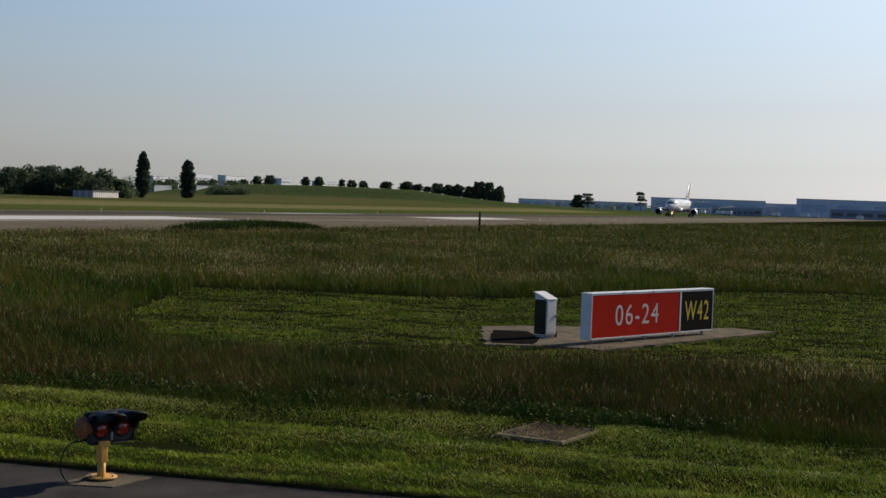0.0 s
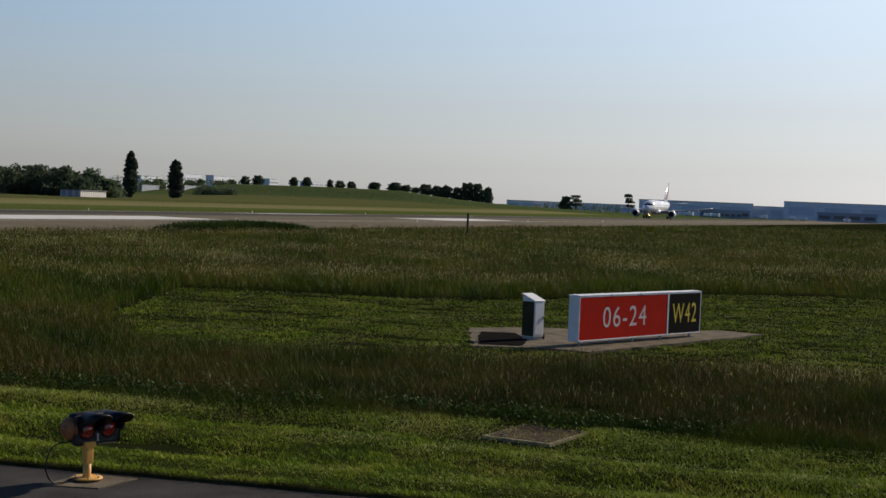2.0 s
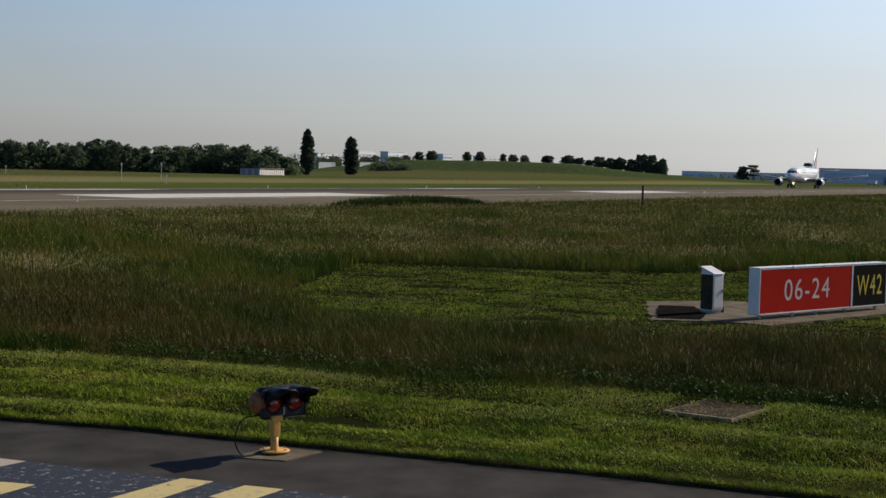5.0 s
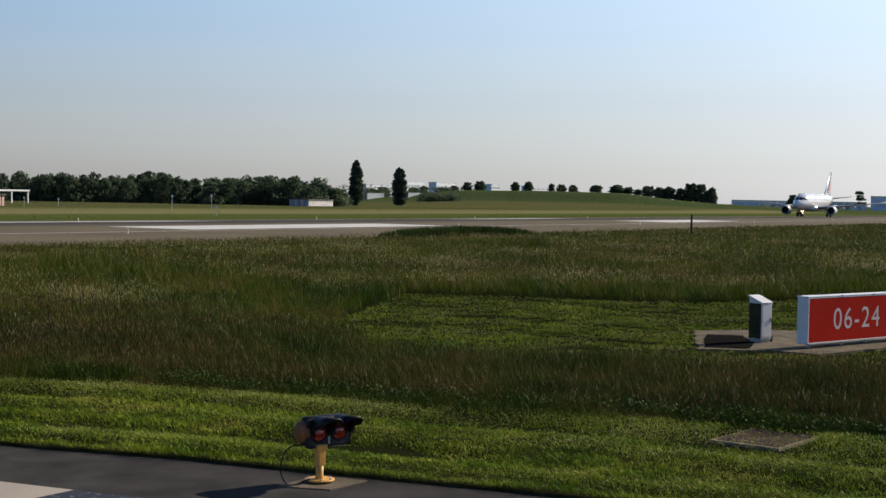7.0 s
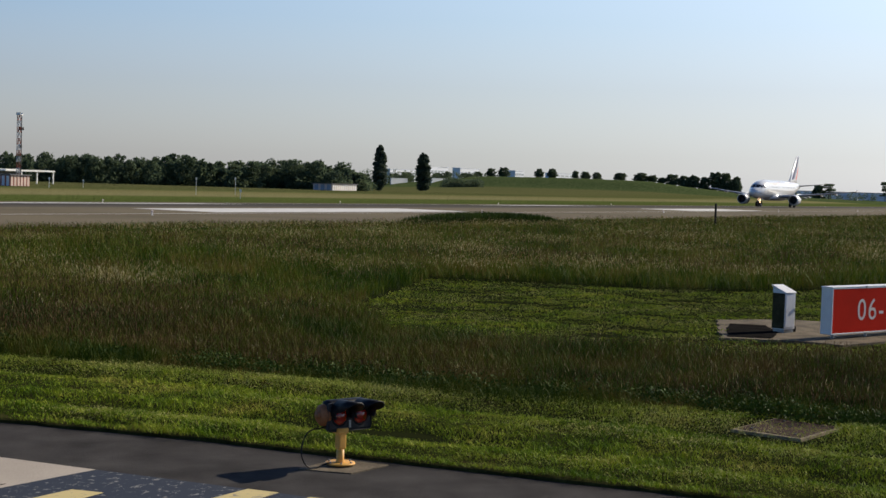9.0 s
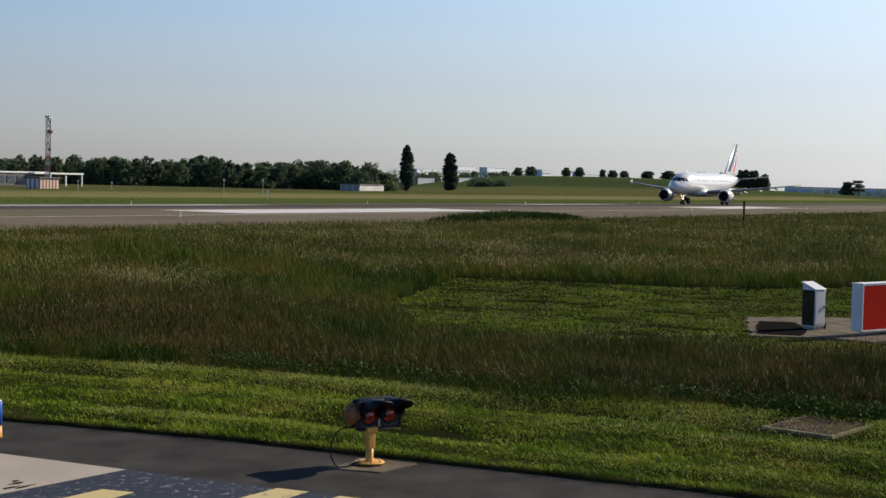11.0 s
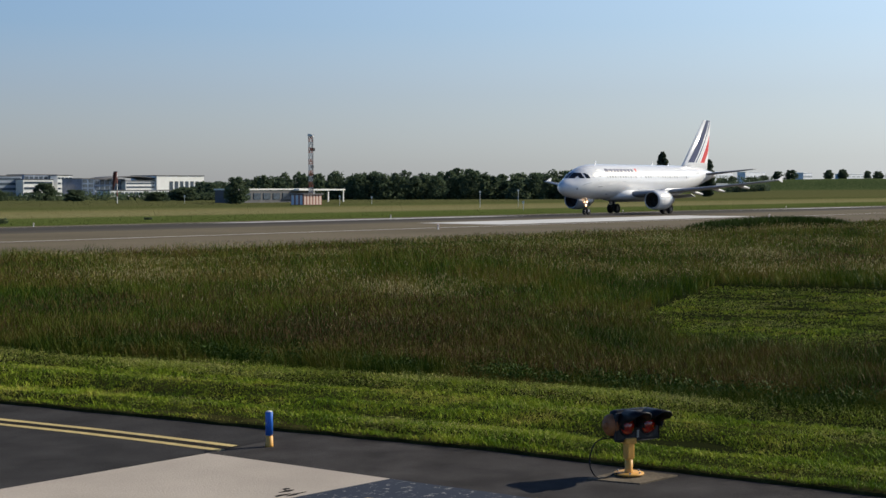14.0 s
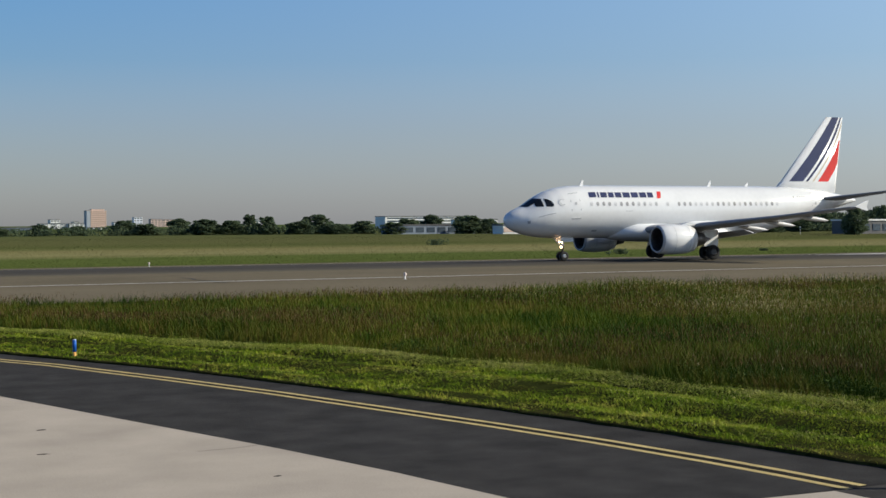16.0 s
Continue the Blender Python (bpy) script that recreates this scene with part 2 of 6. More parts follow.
def tube(bm, p0, p1, r0, r1=None, seg=12, caps=True):
    p0, p1 = Vector(p0), Vector(p1)
    d = p1 - p0
    m = Matrix.Translation((p0 + p1) / 2) @ d.to_track_quat("Z", "Y").to_matrix().to_4x4()
    bmesh.ops.create_cone(bm, cap_ends=caps, segments=seg, radius1=r0, radius2=r0 if r1 is None else r1, depth=d.length, matrix=m)
    return bm


def lathe(profile, seg=24, axis="z"):
    """Turn (radius, height) pairs about an axis."""
    bm = bmesh.new()
    rings = []
    for r, h in profile:
        ring = []
        for i in range(seg):
            a = 2 * math.pi * i / seg
            c, s = r * math.cos(a), r * math.sin(a)
            ring.append(bm.verts.new({"z": (c, s, h), "x": (h, c, s), "y": (s, h, c)}[axis]))
        rings.append(ring)
    for a, b in zip(rings, rings[1:]):
        for i in range(seg):
            bm.faces.new((a[i], a[(i + 1) % seg], b[(i + 1) % seg], b[i]))
    bmesh.ops.recalc_face_normals(bm, faces=bm.faces[:])
    return bm


def sheet(points, z0, z1):
    """A flat slab with that outline."""
    bm = bmesh.new()
    top = [bm.verts.new((x, y, z1)) for x, y in points]
    low = [bm.verts.new((x, y, z0)) for x, y in points]
    bm.faces.new(top)
    for i in range(len(points)):
        j = (i + 1) % len(points)
        bm.faces.new((low[i], low[j], top[j], top[i]))
    bmesh.ops.recalc_face_normals(bm, faces=bm.faces[:])
    bmesh.ops.triangulate(bm, faces=[f for f in bm.faces if len(f.verts) > 4])
    return bm


def structure(name, bm, mat, label="", smooth=False):
    return tagged(new(name, mesh_of(name, bm, mat, smooth)), label, name.rstrip("_0123456789"), kind="structure")


def ease(a, b, v):
    k = np.clip((v - a) / (b - a), 0, 1)
    return k * k * (3 - 2 * k)


def polar(az, r):
    return r * math.cos(radians(az)), r * math.sin(radians(az))


# ---- ground ----
HILL_AZ = [13.0, 16.0, 18.5, 20.3, 22.1, 25.2, 28.7, 30.0, 31.0, 32.6, 34.0]
HILL_UP = [0.0, 0.16, 0.36, 0.58, 0.92, 0.98, 0.92, 0.62, 0.46, 0.22, 0.0]


def ground_z(x, y):
    x, y = np.asarray(x, float), np.asarray(y, float)
    r, az = np.hypot(x, y), np.degrees(np.arctan2(y, x))
    z = -0.55 * np.clip((y - 98.5) / 24, 0, 1) + 0.55 * ease(122, 210, y)
    hill = np.interp(az, HILL_AZ, HILL_UP) * (.28 * ease(540, 655, r) + .72 * ease(655, 680, r)) * (1 - ease(900, 1200, r))
    return z + 7.4 * hill - 0.012


def field_bands(t, y_socket, noise_socket):
    """Mown in strips along the runway: green by its edge, then straw, then olive brown."""
    sway, k = t.nodes.new("ShaderNodeMath"), t.nodes.new("ShaderNodeMapRange")
    sway.operation = "MULTIPLY_ADD"
    sway.inputs[1].default_value = 24.0
    t.links.new(noise_socket, sway.inputs[0])
    t.links.new(y_socket, sway.inputs[2])
    k.inputs["From Min"].default_value, k.inputs["From Max"].default_value = 140, 440
    t.links.new(sway.outputs[0], k.inputs["Value"])
    r = ramp_of(t, [(0.0, (0.092, 0.120, 0.034)), (0.088, (0.100, 0.126, 0.038)), (0.115, (0.225, 0.210, 0.098)), (0.185, (0.200, 0.186, 0.082)), (0.24, (0.098, 0.112, 0.040)), (0.38, (0.114, 0.117, 0.048)), (0.62, (0.105, 0.112, 0.046)), (1.0, (0.095, 0.110, 0.044))])
    t.links.new(k.outputs[0], r.inputs[0])
    return r


def build_ground():
    az = np.radians(np.concatenate([np.arange(-180, -6, 6.0), np.arange(-6, 100, 0.7), np.arange(100, 180, 6.0)]))
    rr = np.concatenate([[0.6, 3], 6 * 1.035 ** np.arange(0, 197)])
    rr = np.sort(np.concatenate([rr[rr < 4800], [655.0, 661.0, 667.0, 674.0, 680.0]]))
    a, r = np.meshgrid(az, rr)
    x, y = r * np.cos(a), r * np.sin(a)
    z = ground_z(x, y)
    n, k = x.shape
    co = np.stack([x, y, z], -1).reshape(-1, 3)
    i = np.arange(n * k).reshape(n, k)
    right = np.roll(i, -1, axis=1)
    quads = np.stack([i[:-1], right[:-1], right[1:], i[1:]], -1).reshape(-1, 4)
    me = bpy.data.meshes.new("ground")
    me.from_pydata(co.tolist(), [], [q[::-1] for q in quads.tolist()] + [list(range(k))])
    me.polygons.foreach_set("use_smooth", [True] * len(me.polygons))
    m, t, b = nodes_of("meadow_soil")
    co_n = t.nodes.new("ShaderNodeTexCoord")
    mp = t.nodes.new("ShaderNodeMapping")
    mp.inputs["Scale"].default_value = (0.035, 1.0, 1.0)
    t.links.new(co_n.outputs["Object"], mp.inputs["Vector"])
    big, small = t.nodes.new("ShaderNodeTexNoise"), t.nodes.new("ShaderNodeTexNoise")
    for nn, s, v in ((big, 0.05, mp.outputs[0]), (small, 1.3, co_n.outputs["Object"])):
        nn.inputs["Scale"].default_value, nn.inputs["Detail"].default_value = s, 8
        nn.inputs["Roughness"].default_value = 0.65
        t.links.new(v, nn.inputs["Vector"])
    across = t.nodes.new("ShaderNodeSeparateXYZ")
    t.links.new(co_n.outputs["Object"], across.inputs[0])
    r1 = field_bands(t, across.outputs["Y"], big.outputs["Fac"])
    # the bank is a deeper green than the cut field below it
    way_out, bank = t.nodes.new("ShaderNodeVectorMath"), t.nodes.new("ShaderNodeMapRange")
    way_out.operation = "LENGTH"
    t.links.new(co_n.outputs["Object"], way_out.inputs[0])
    bank.inputs["From Min"].default_value, bank.inputs["From Max"].default_value = 652, 660
    t.links.new(way_out.outputs["Value"], bank.inputs["Value"])
    bank_green = ramp_of(t, [(0.35, (0.050, 0.080, 0.030)), (0.5, (0.075, 0.105, 0.040)), (0.68, (0.11, 0.125, 0.055))])
    t.links.new(small.outputs["Fac"], bank_green.inputs[0])
    on_bank = t.nodes.new("ShaderNodeMix")
    on_bank.data_type = "RGBA"
    t.links.new(bank.outputs[0], on_bank.inputs["Factor"])
    t.links.new(r1.outputs[0], on_bank.inputs["A"])
    t.links.new(bank_green.outputs[0], on_bank.inputs["B"])
    r2 = ramp_of(t, [(0.3, (0.7, 0.7, 0.7)), (0.7, (1.15, 1.15, 1.15))])
    t.links.new(small.outputs["Fac"], r2.inputs[0])
    mx = t.nodes.new("ShaderNodeMix")
    mx.data_type, mx.blend_type = "RGBA", "MULTIPLY"
    mx.inputs["Factor"].default_value = 1
    t.links.new(on_bank.outputs["Result"], mx.inputs["A"])
    t.links.new(r2.outputs[0], mx.inputs["B"])
    # bare thatch up to the runway, blackened for shade between blades; closed sward beyond
    sep, far = t.nodes.new("ShaderNodeSeparateXYZ"), t.nodes.new("ShaderNodeMapRange")
    t.links.new(co_n.outputs["Object"], sep.inputs[0])
    far.inputs["From Min"].default_value, far.inputs["From Max"].default_value = 56, 90
    t.links.new(sep.outputs["Y"], far.inputs["Value"])
    both = t.nodes.new("ShaderNodeMix")
    both.data_type = "RGBA"
    both.inputs["A"].default_value = (0.016, 0.020, 0.007, 1)
    t.links.new(far.outputs[0], both.inputs["Factor"])
    t.links.new(mx.outputs["Result"], both.inputs["B"])
    t.links.new(both.outputs["Result"], b.inputs["Base Color"])
    b.inputs["Roughness"].default_value, b.inputs["Specular IOR Level"].default_value = 1.0, 0.0
    me.materials.append(m)
    tagged(new("ground", me), "wide airfield meadow of green and straw-coloured grass", "ground", kind="structure")


build_ground()


def build_turf():
    """The sward stands a little over the asphalt; its earthen lip is coloured dark for the shade there."""
    pts = [q for q in wobble(EDGE, .05, .2) if q[1] < 60 and q[1] > -12]
    bm = bmesh.new()
    prev = None
    for x, y in pts:
        j = .02 * noise.noise((x * 5, y * 5, 0))
        row = [bm.verts.new((x + dx + j, y + dx * .25, z)) for dx, z in ((0, -.03), (.01, .035 + j), (.06, .05 + j), (.5, .03), (.9, -.02))]
        if prev:
            for k in range(4):
                bm.faces.new((prev[k], prev[k + 1], row[k + 1], row[k]))
        prev = row
    bmesh.ops.recalc_face_normals(bm, faces=bm.faces[:])
    structure("turf_edge", bm, surface("turf_soil", (0.040, 0.040, 0.014), 1.0, scale=3, fine=25, spread=0.4, bump=0.5, spec=0.0), "earthen lip of the grass verge, darkened as shade")


def band(name, xs, ys, lift, mat, label, z0=0.0):
    """A strip of the runway that follows its cross fall."""
    bm = bmesh.new()
    cols = [[bm.verts.new((x, y, float(ground_z(x, y)) * (1 if y > 98.5 else 0) + lift)) for y in ys] for x in xs]
    for a, b in zip(cols, cols[1:]):
        for i in range(len(ys) - 1):
            bm.faces.new((a[i], b[i], b[i + 1], a[i + 1]))
    return structure(name, bm, mat, label)


LONG = [-900, -300, 0, 300, 700, 1300, 2200]
band("runway", LONG, [58, 76, 87, 98.5, 110, 122, 126], 0.05, RUNWAY_TAR, "worn grey asphalt runway with a tan shoulder")
band("runway_lane", LONG, [86.0, 98.5, 121.9], 0.058, RUNWAY_MID, "dark rubber-stained middle lane of the runway")
band("edge_line", LONG, [75.1, 75.5], 0.066, PAINT_WHITE, "thin white painted runway edge line")
band("edge_line", LONG, [120.9, 121.3], 0.066, PAINT_WHITE, "thin white painted runway edge line")
for x0 in (96.0, 210.0):
    w = 44 if x0 < 150 else 34
    band("touchdown_mark", [x0, x0 + w], [77.4, 86.9], 0.07, PAINT_WHITE, "broad white touchdown block painted on the runway")
    band("touchdown_mark", [x0, x0 + w], [108.0, 117.5], 0.07, PAINT_WHITE, "broad white touchdown block painted on the runway")

# ---- taxiway ----
EDGE = [(16.5, -40), (15.0, -12), (14.3, 1.0), (13.95, 5.5), (13.55, 8.6), (13.3, 10.6), (12.85, 12.9), (12.40, 15.2), (11.68, 18.6), (10.90, 21.5), (9.6, 25.5), (7.8, 30.8), (5.1, 36.7), (1.0, 44), (-6, 54), (-60, 120)]
CONC = [(13.0, -40), (12.4, -5), (11.9, 5.0), (11.6, 8.0), (11.3, 10.6), (11.0, 13.32)]
CONC_B = [(7.75, 13.36), (7.0, 16.8), (6.3, 19.4), (5.15, 23.1), (3.8, 27.5), (1.2, 34), (-6, 46), (-60, 112)]
SEAM_Y = 13.4


def wobble(pts, amount, step=0.35):
    out = []
    for (x0, y0), (x1, y1) in zip(pts, pts[1:]):
        n = max(1, int(math.hypot(x1 - x0, y1 - y0) / step)) if math.hypot(x0, y0) < 60 else 1
        for i in range(n):
            k = i / n
            x, y = x0 + (x1 - x0) * k, y0 + (y1 - y0) * k
            out.append((x + amount * noise.noise((x * 1.7, y * 1.7, 3.1)), y + amount * noise.noise((x * 1.7, y * 1.7, 9.4))))
    return out + [pts[-1]]


cut = [q for q in EDGE if q[1] < 12.9] + [(12.78, SEAM_Y)]
structure("pavement_1", sheet(wobble(cut, 0.05) + [(11.0, 13.36)] + CONC[::-1], -0.3, 0.0), ASPHALT, "grey asphalt taxiway shoulder with fine grit")
cut = [(12.78, SEAM_Y + 0.012)] + [q for q in EDGE if q[1] > 15]
structure("pavement_2", sheet(wobble(cut, 0.05) + CONC_B[::-1] + [(11.0, 13.37)], -0.3, -0.002), ASPHALT_DARK, "dark newer asphalt taxiway shoulder")
structure("taxiway", sheet(CONC + CONC_B + [(-60, -40)], -0.3, 0.002), CONCRETE, "pale concrete taxiway slab")
build_turf()


# ---- things beside the taxiway ----
TURN = -20.4      # the signs and lights face the waiting aircraft
STEEL = surface("galvanised_steel", (0.36, 0.38, 0.40), 0.45, metal=0.6, scale=6, fine=60, spread=0.15, bump=0.05)
FRAME_WHITE = surface("sign_frame", (0.80, 0.80, 0.80), 0.4, scale=3, fine=40, spread=0.08, bump=0.02)
SIGN_RED = surface("sign_red", (0.56, 0.016, 0.006), 0.8, spec=0.06, scale=2, fine=50, spread=0.07, bump=0)
SIGN_BLACK = surface("sign_black", (0.006, 0.006, 0.006), 0.8, spec=0.05, scale=2, fine=50, spread=0.1, bump=0)
LETTER_WHITE = surface("letter_white", (0.74, 0.62, 0.57), 0.6, scale=4, fine=50, spread=0.05, bump=0)
LETTER_YELLOW = surface("letter_yellow", (0.78, 0.56, 0.03), 0.5, scale=4, fine=50, spread=0.06, bump=0)
CABINET = surface("cabinet_paint", (0.82, 0.82, 0.82), 0.5, scale=3, fine=30, spread=0.07, bump=0)
BLACK_PLASTIC = surface("black_housing", (0.008, 0.008, 0.010), 0.5, spec=0.2, scale=6, fine=60, spread=0.2, bump=0.05)
SIGNAL_YELLOW = surface("signal_yellow", (0.72, 0.37, 0.075), 0.5, scale=6, fine=50, spread=0.12, bump=0.05)
# orange browned to carry the shade on the unlit end cap
CAP_BROWN = surface("weathered_orange_shaded", (0.30, 0.11, 0.035), 0.6, scale=6, fine=50, spread=0.2, bump=0.1)
BLUE_PAINT = surface("marker_blue", (0.010, 0.13, 0.55), 0.45, scale=6, fine=50, spread=0.1, bump=0.02)
RED_LENS = surface("red_lens", (0.30, 0.008, 0.004), 0.2, scale=8, fine=90, spread=0.15, bump=0.1, coat=1.0)
RUST = surface("rusty_plate", (0.052, 0.028, 0.019), 0.85, spec=0.08, scale=4, fine=50, spread=0.35, bump=0.3, stain=(0.066, 0.040, 0.027))
WOOD_DARK = surface("dark_pole", (0.015, 0.014, 0.013), 0.9, scale=4, fine=30, spread=0.3, bump=0.2)


def lettering(parent, text, x0, x1, zc, height, y, mat, label):
    cu = bpy.data.curves.new("lettering", "FONT")
    cu.body, cu.size, cu.extrude, cu.align_x, cu.space_character = text, 1.0, 0.004, "LEFT", 1.16
    tmp = new("lettering", cu)
    bpy.context.view_layer.update()
    me = bpy.data.meshes.new_from_object(tmp.evaluated_get(bpy.context.evaluated_depsgraph_get()))
    bpy.data.objects.remove(tmp)
    co = np.array([v.co for v in me.vertices])
    lo, hi = co.min(0), co.max(0)
    co = (co - lo) / (hi - lo) * [x1 - x0, height, 0.002] + [x0, zc - height / 2, 0]
    co = np.stack([co[:, 0], y - co[:, 2], co[:, 1]], -1)
    me.vertices.foreach_set("co", co.ravel())
    me.materials.clear()
    me.materials.append(mat)
    ob = new("lettering", me)
    ob.parent = parent
    return tagged(ob, label)


def build_sign():
    s = thing("runway_sign", pose(30.85, 8.27, 0.04, 0, 0, TURN), "red and black runway holding sign reading 06-24 and W42", "sign")
    L, SPLIT, D, B, T = 5.1, 3.62, 0.27, 0.10, 1.1
    cab = part("cabinet", boxed(0, 0.012, B, L, D, T, 0.012), FRAME_WHITE, s, "white painted sign case")
    for nm, x0, x1, m in (("red_panel", 0.03, SPLIT - .032, SIGN_RED), ("black_panel", SPLIT + .032, L - .03, SIGN_BLACK)):
        part(nm, boxed(x0, -.013, B + .028, x1, .014, T - .026, .003), m, s, nm.replace("_", " ") + " of the sign face")
    for x in (0, SPLIT - .03, L - .03):
        part("frame_post", boxed(x, -.018, B, x + (.06 if 0 < x < 4 else .03), .02, T, .004), FRAME_WHITE, s)
    for z in (B, T - .028):
        for a, b in ((.03, SPLIT - .03), (SPLIT + .03, L - .03)):
            part("frame_rail", boxed(a, -.017, z, b, .02, z + .028, .004), FRAME_WHITE, s)
    part("top_cover", boxed(-.01, -.02, T, L + .01, D + .01, T + .022, .006), FRAME_WHITE, s, "white top cover")
    for x in (1.2, 2.4):
        part("cover_clip", boxed(x, -.03, T - .02, x + .03, -.018, T + .03), STEEL, s)
    lettering(s, "06-24", 0.93, 2.68, 0.61, 0.46, -0.0135, LETTER_WHITE, "white characters 06-24")
    lettering(s, "W42", 3.82, 4.89, 0.61, 0.47, -0.0135, LETTER_YELLOW, "yellow characters W42")
    for x in (.25, 1.45, 2.35, 3.55, 4.85):
        bm = bmesh.new()
        tube(bm, (x, .13, -.03), (x, .13, B), .035)
        box(bm, x - .08, .05, -.04, x + .08, .21, -.02)
        box(bm, x - .05, .06, B - .03, x + .05, .20, B)
        part("leg", bm, STEEL, s, "short galvanised leg with a foot plate")


def build_cabinet():
    c = thing("electrical_cabinet", pose(31.5, 9.47, 0.04, 0, 0, TURN), "white upright electrical cabinet with a sloping lid", "cabinet")
    bm = boxed(0, 0, .07, .37, .34, .86, .01)
    for v in bm.verts:
        v.co.z += .40 * max(0.0, v.co.y) * (v.co.z > .5)
    part("body", bm, CABINET, c, "white painted cabinet body")
    lid = bmesh.new()
    box(lid, -.02, -.014, 0, .378, .40, .032, .008)
    part("lid", lid, FRAME_WHITE, c, "pale sloping lid", m=pose(0, 0, .872, 21.5, 0, 0))
    part("door", boxed(.025, -.012, .12, .345, .002, .84, .004), CABINET, c, "", )
    # the olive tint paints in the grass that this dark panel mirrors
    part("side_panel", boxed(-.012, .008, .09, .002, .332, .87, .004), surface("olive_mirror_panel", (0.050, 0.046, 0.024), 0.45, scale=5, fine=40, spread=0.4, bump=0.3, spec=0.1), c, "dark side panel tinted by mirrored grass")
    part("door_handle", boxed(.30, -.03, .46, .325, -.01, .54, .004), STEEL, c)
    part("plinth", boxed(.02, .02, -.03, .35, .32, .072), STEEL, c)
    for x in (.46, .52):
        part("conduit", tube(bmesh.new(), (x, .1, -.03), (x, .1, .12), .022), BLACK_PLASTIC, c)


def build_signal():
    s = thing("guard_light", pose(13.07, 8.76, 0.0, 0, 0, TURN), "black two-lamp guard light on a yellow stem", "signal light")
    part("base_flange", lathe([(.0, .016), (.16, .016), (.165, .012), (.165, .0), (.0, .0)], 28), SIGNAL_YELLOW, s, "round yellow base flange", True, pose(0, 0, .03))
    for k in range(6):
        t = 2 * math.pi * k / 6
        part("bolt", lathe([(0, .02), (.011, .02), (.011, 0)], 8), STEEL, s, m=pose(.13 * math.cos(t), .13 * math.sin(t), .042))
    part("stem", lathe([(.050, .05), (.042, .08), (.042, .20), (.0, .20)], 20), SIGNAL_YELLOW, s, "yellow frangible stem", True)
    part("sleeve", boxed(-.048, -.045, .19, .048, .045, .40, .014), SIGNAL_YELLOW, s, "square yellow upper sleeve")
    part("clamp", boxed(-.07, -.05, .36, .07, .07, .42, .008), SIGNAL_YELLOW, s)
    W = .27
    head = part("housing", boxed(-W, .0, .40, W, .16, .72, .05), BLACK_PLASTIC, s, "black lamp housing with rounded edges", True, pose(.10, 0, 0))
    part("backboard", boxed(-W - .02, -.02, .385, W + .02, .002, .70, .03), surface("grey_board", (0.035, 0.035, 0.038), 0.6, scale=5, fine=50, spread=0.25, bump=0.05, spec=0.2), head, "black front board")
    part("end_cap", lathe([(.0, -.06), (.08, -.055), (.115, -.02), (.12, .03)], 24, "x"), CAP_BROWN, head, "weathered orange end cap, browned as if shaded", True, pose(-W - .01, .09, .56))
    part("end_knob", lathe([(.0, -.03), (.04, -.03), (.045, .0)], 14, "x"), CAP_BROWN, head, "", True, pose(-W - .065, .09, .56))
    for x in (-.13, .14):
        lens = part("lens", lathe([(.0, -.045), (.05, -.038), (.08, -.018), (.092, .0)], 24, "y"), RED_LENS, head, "dark red glass lens", True, pose(x, -.022, .55))
        bm = bmesh.new()
        ring = []
        for i in range(17):
            t = math.pi * (-0.18 + 1.36 * i / 16)
            ln = .10 + .24 * max(0.0, math.sin(t)) ** .5
            ring.append([bm.verts.new((r * math.cos(t), y, r * math.sin(t))) for r, y in ((.130, .0), (.140, -ln), (.126, -ln), (.108, .0))])
        for p, q in zip(ring, ring[1:]):
            for k in range(4):
                bm.faces.new((p[k], p[(k + 1) % 4], q[(k + 1) % 4], q[k]))
        bmesh.ops.recalc_face_normals(bm, faces=bm.faces[:])
        part("visor", bm, BLACK_PLASTIC, head, "black visor over the lamp", True, pose(x, -.02, .605))
        part("bezel", lathe([(.09, .0), (.10, -.012), (.115, .0)], 24, "y"), BLACK_PLASTIC, head, "", True, pose(x, -.02, .55))
    part("bracket", boxed(-.012, -.03, .42, .012, -.018, .50), STEEL, head, "small pale bracket")
    cu = bpy.data.curves.new("cable", "CURVE")
    cu.dimensions, cu.bevel_depth, cu.resolution_u = "3D", .008, 8
    sp = cu.splines.new("BEZIER")
    sp.bezier_points.add(3)
    for bp, co in zip(sp.bezier_points, ((-.12, .1, .43), (-.42, .06, .36), (-.46, -.02, .06), (-.13, 0, .05))):
        bp.co, bp.handle_left_type, bp.handle_right_type = co, "AUTO", "AUTO"
    tmp = new("cable", cu)
    me = bpy.data.meshes.new_from_object(tmp.evaluated_get(bpy.context.evaluated_depsgraph_get()))
    bpy.data.objects.remove(tmp)
    me.materials.append(BLACK_PLASTIC)
    cable = new("cable", me)
    cable.parent = s
    tagged(cable, "thin black looped cable")


build_sign()
build_cabinet()
build_signal()
tagged(new("concrete_pad", mesh_of("concrete_pad", sheet([(12.62, 9.0), (12.78, 8.42), (13.42, 8.36), (13.35, 8.98)], -.1, .012), CONCRETE_OLD)), "small stained concrete pad under the guard light", "concrete pad")
tagged(new("concrete_plinth", mesh_of("concrete_plinth", sheet(wobble([(33.5, 11.7), (29.4, 10.2), (30.1, 8.6), (29.9, 7.75), (33.3, 6.6), (37.6, 5.3), (37.9, 6.4), (35.2, 8.0), (35.0, 10.4), (33.5, 11.7)], .12)[:-1], -.2, .04), CONCRETE_OLD)), "stained concrete slab under the runway sign", "concrete slab")

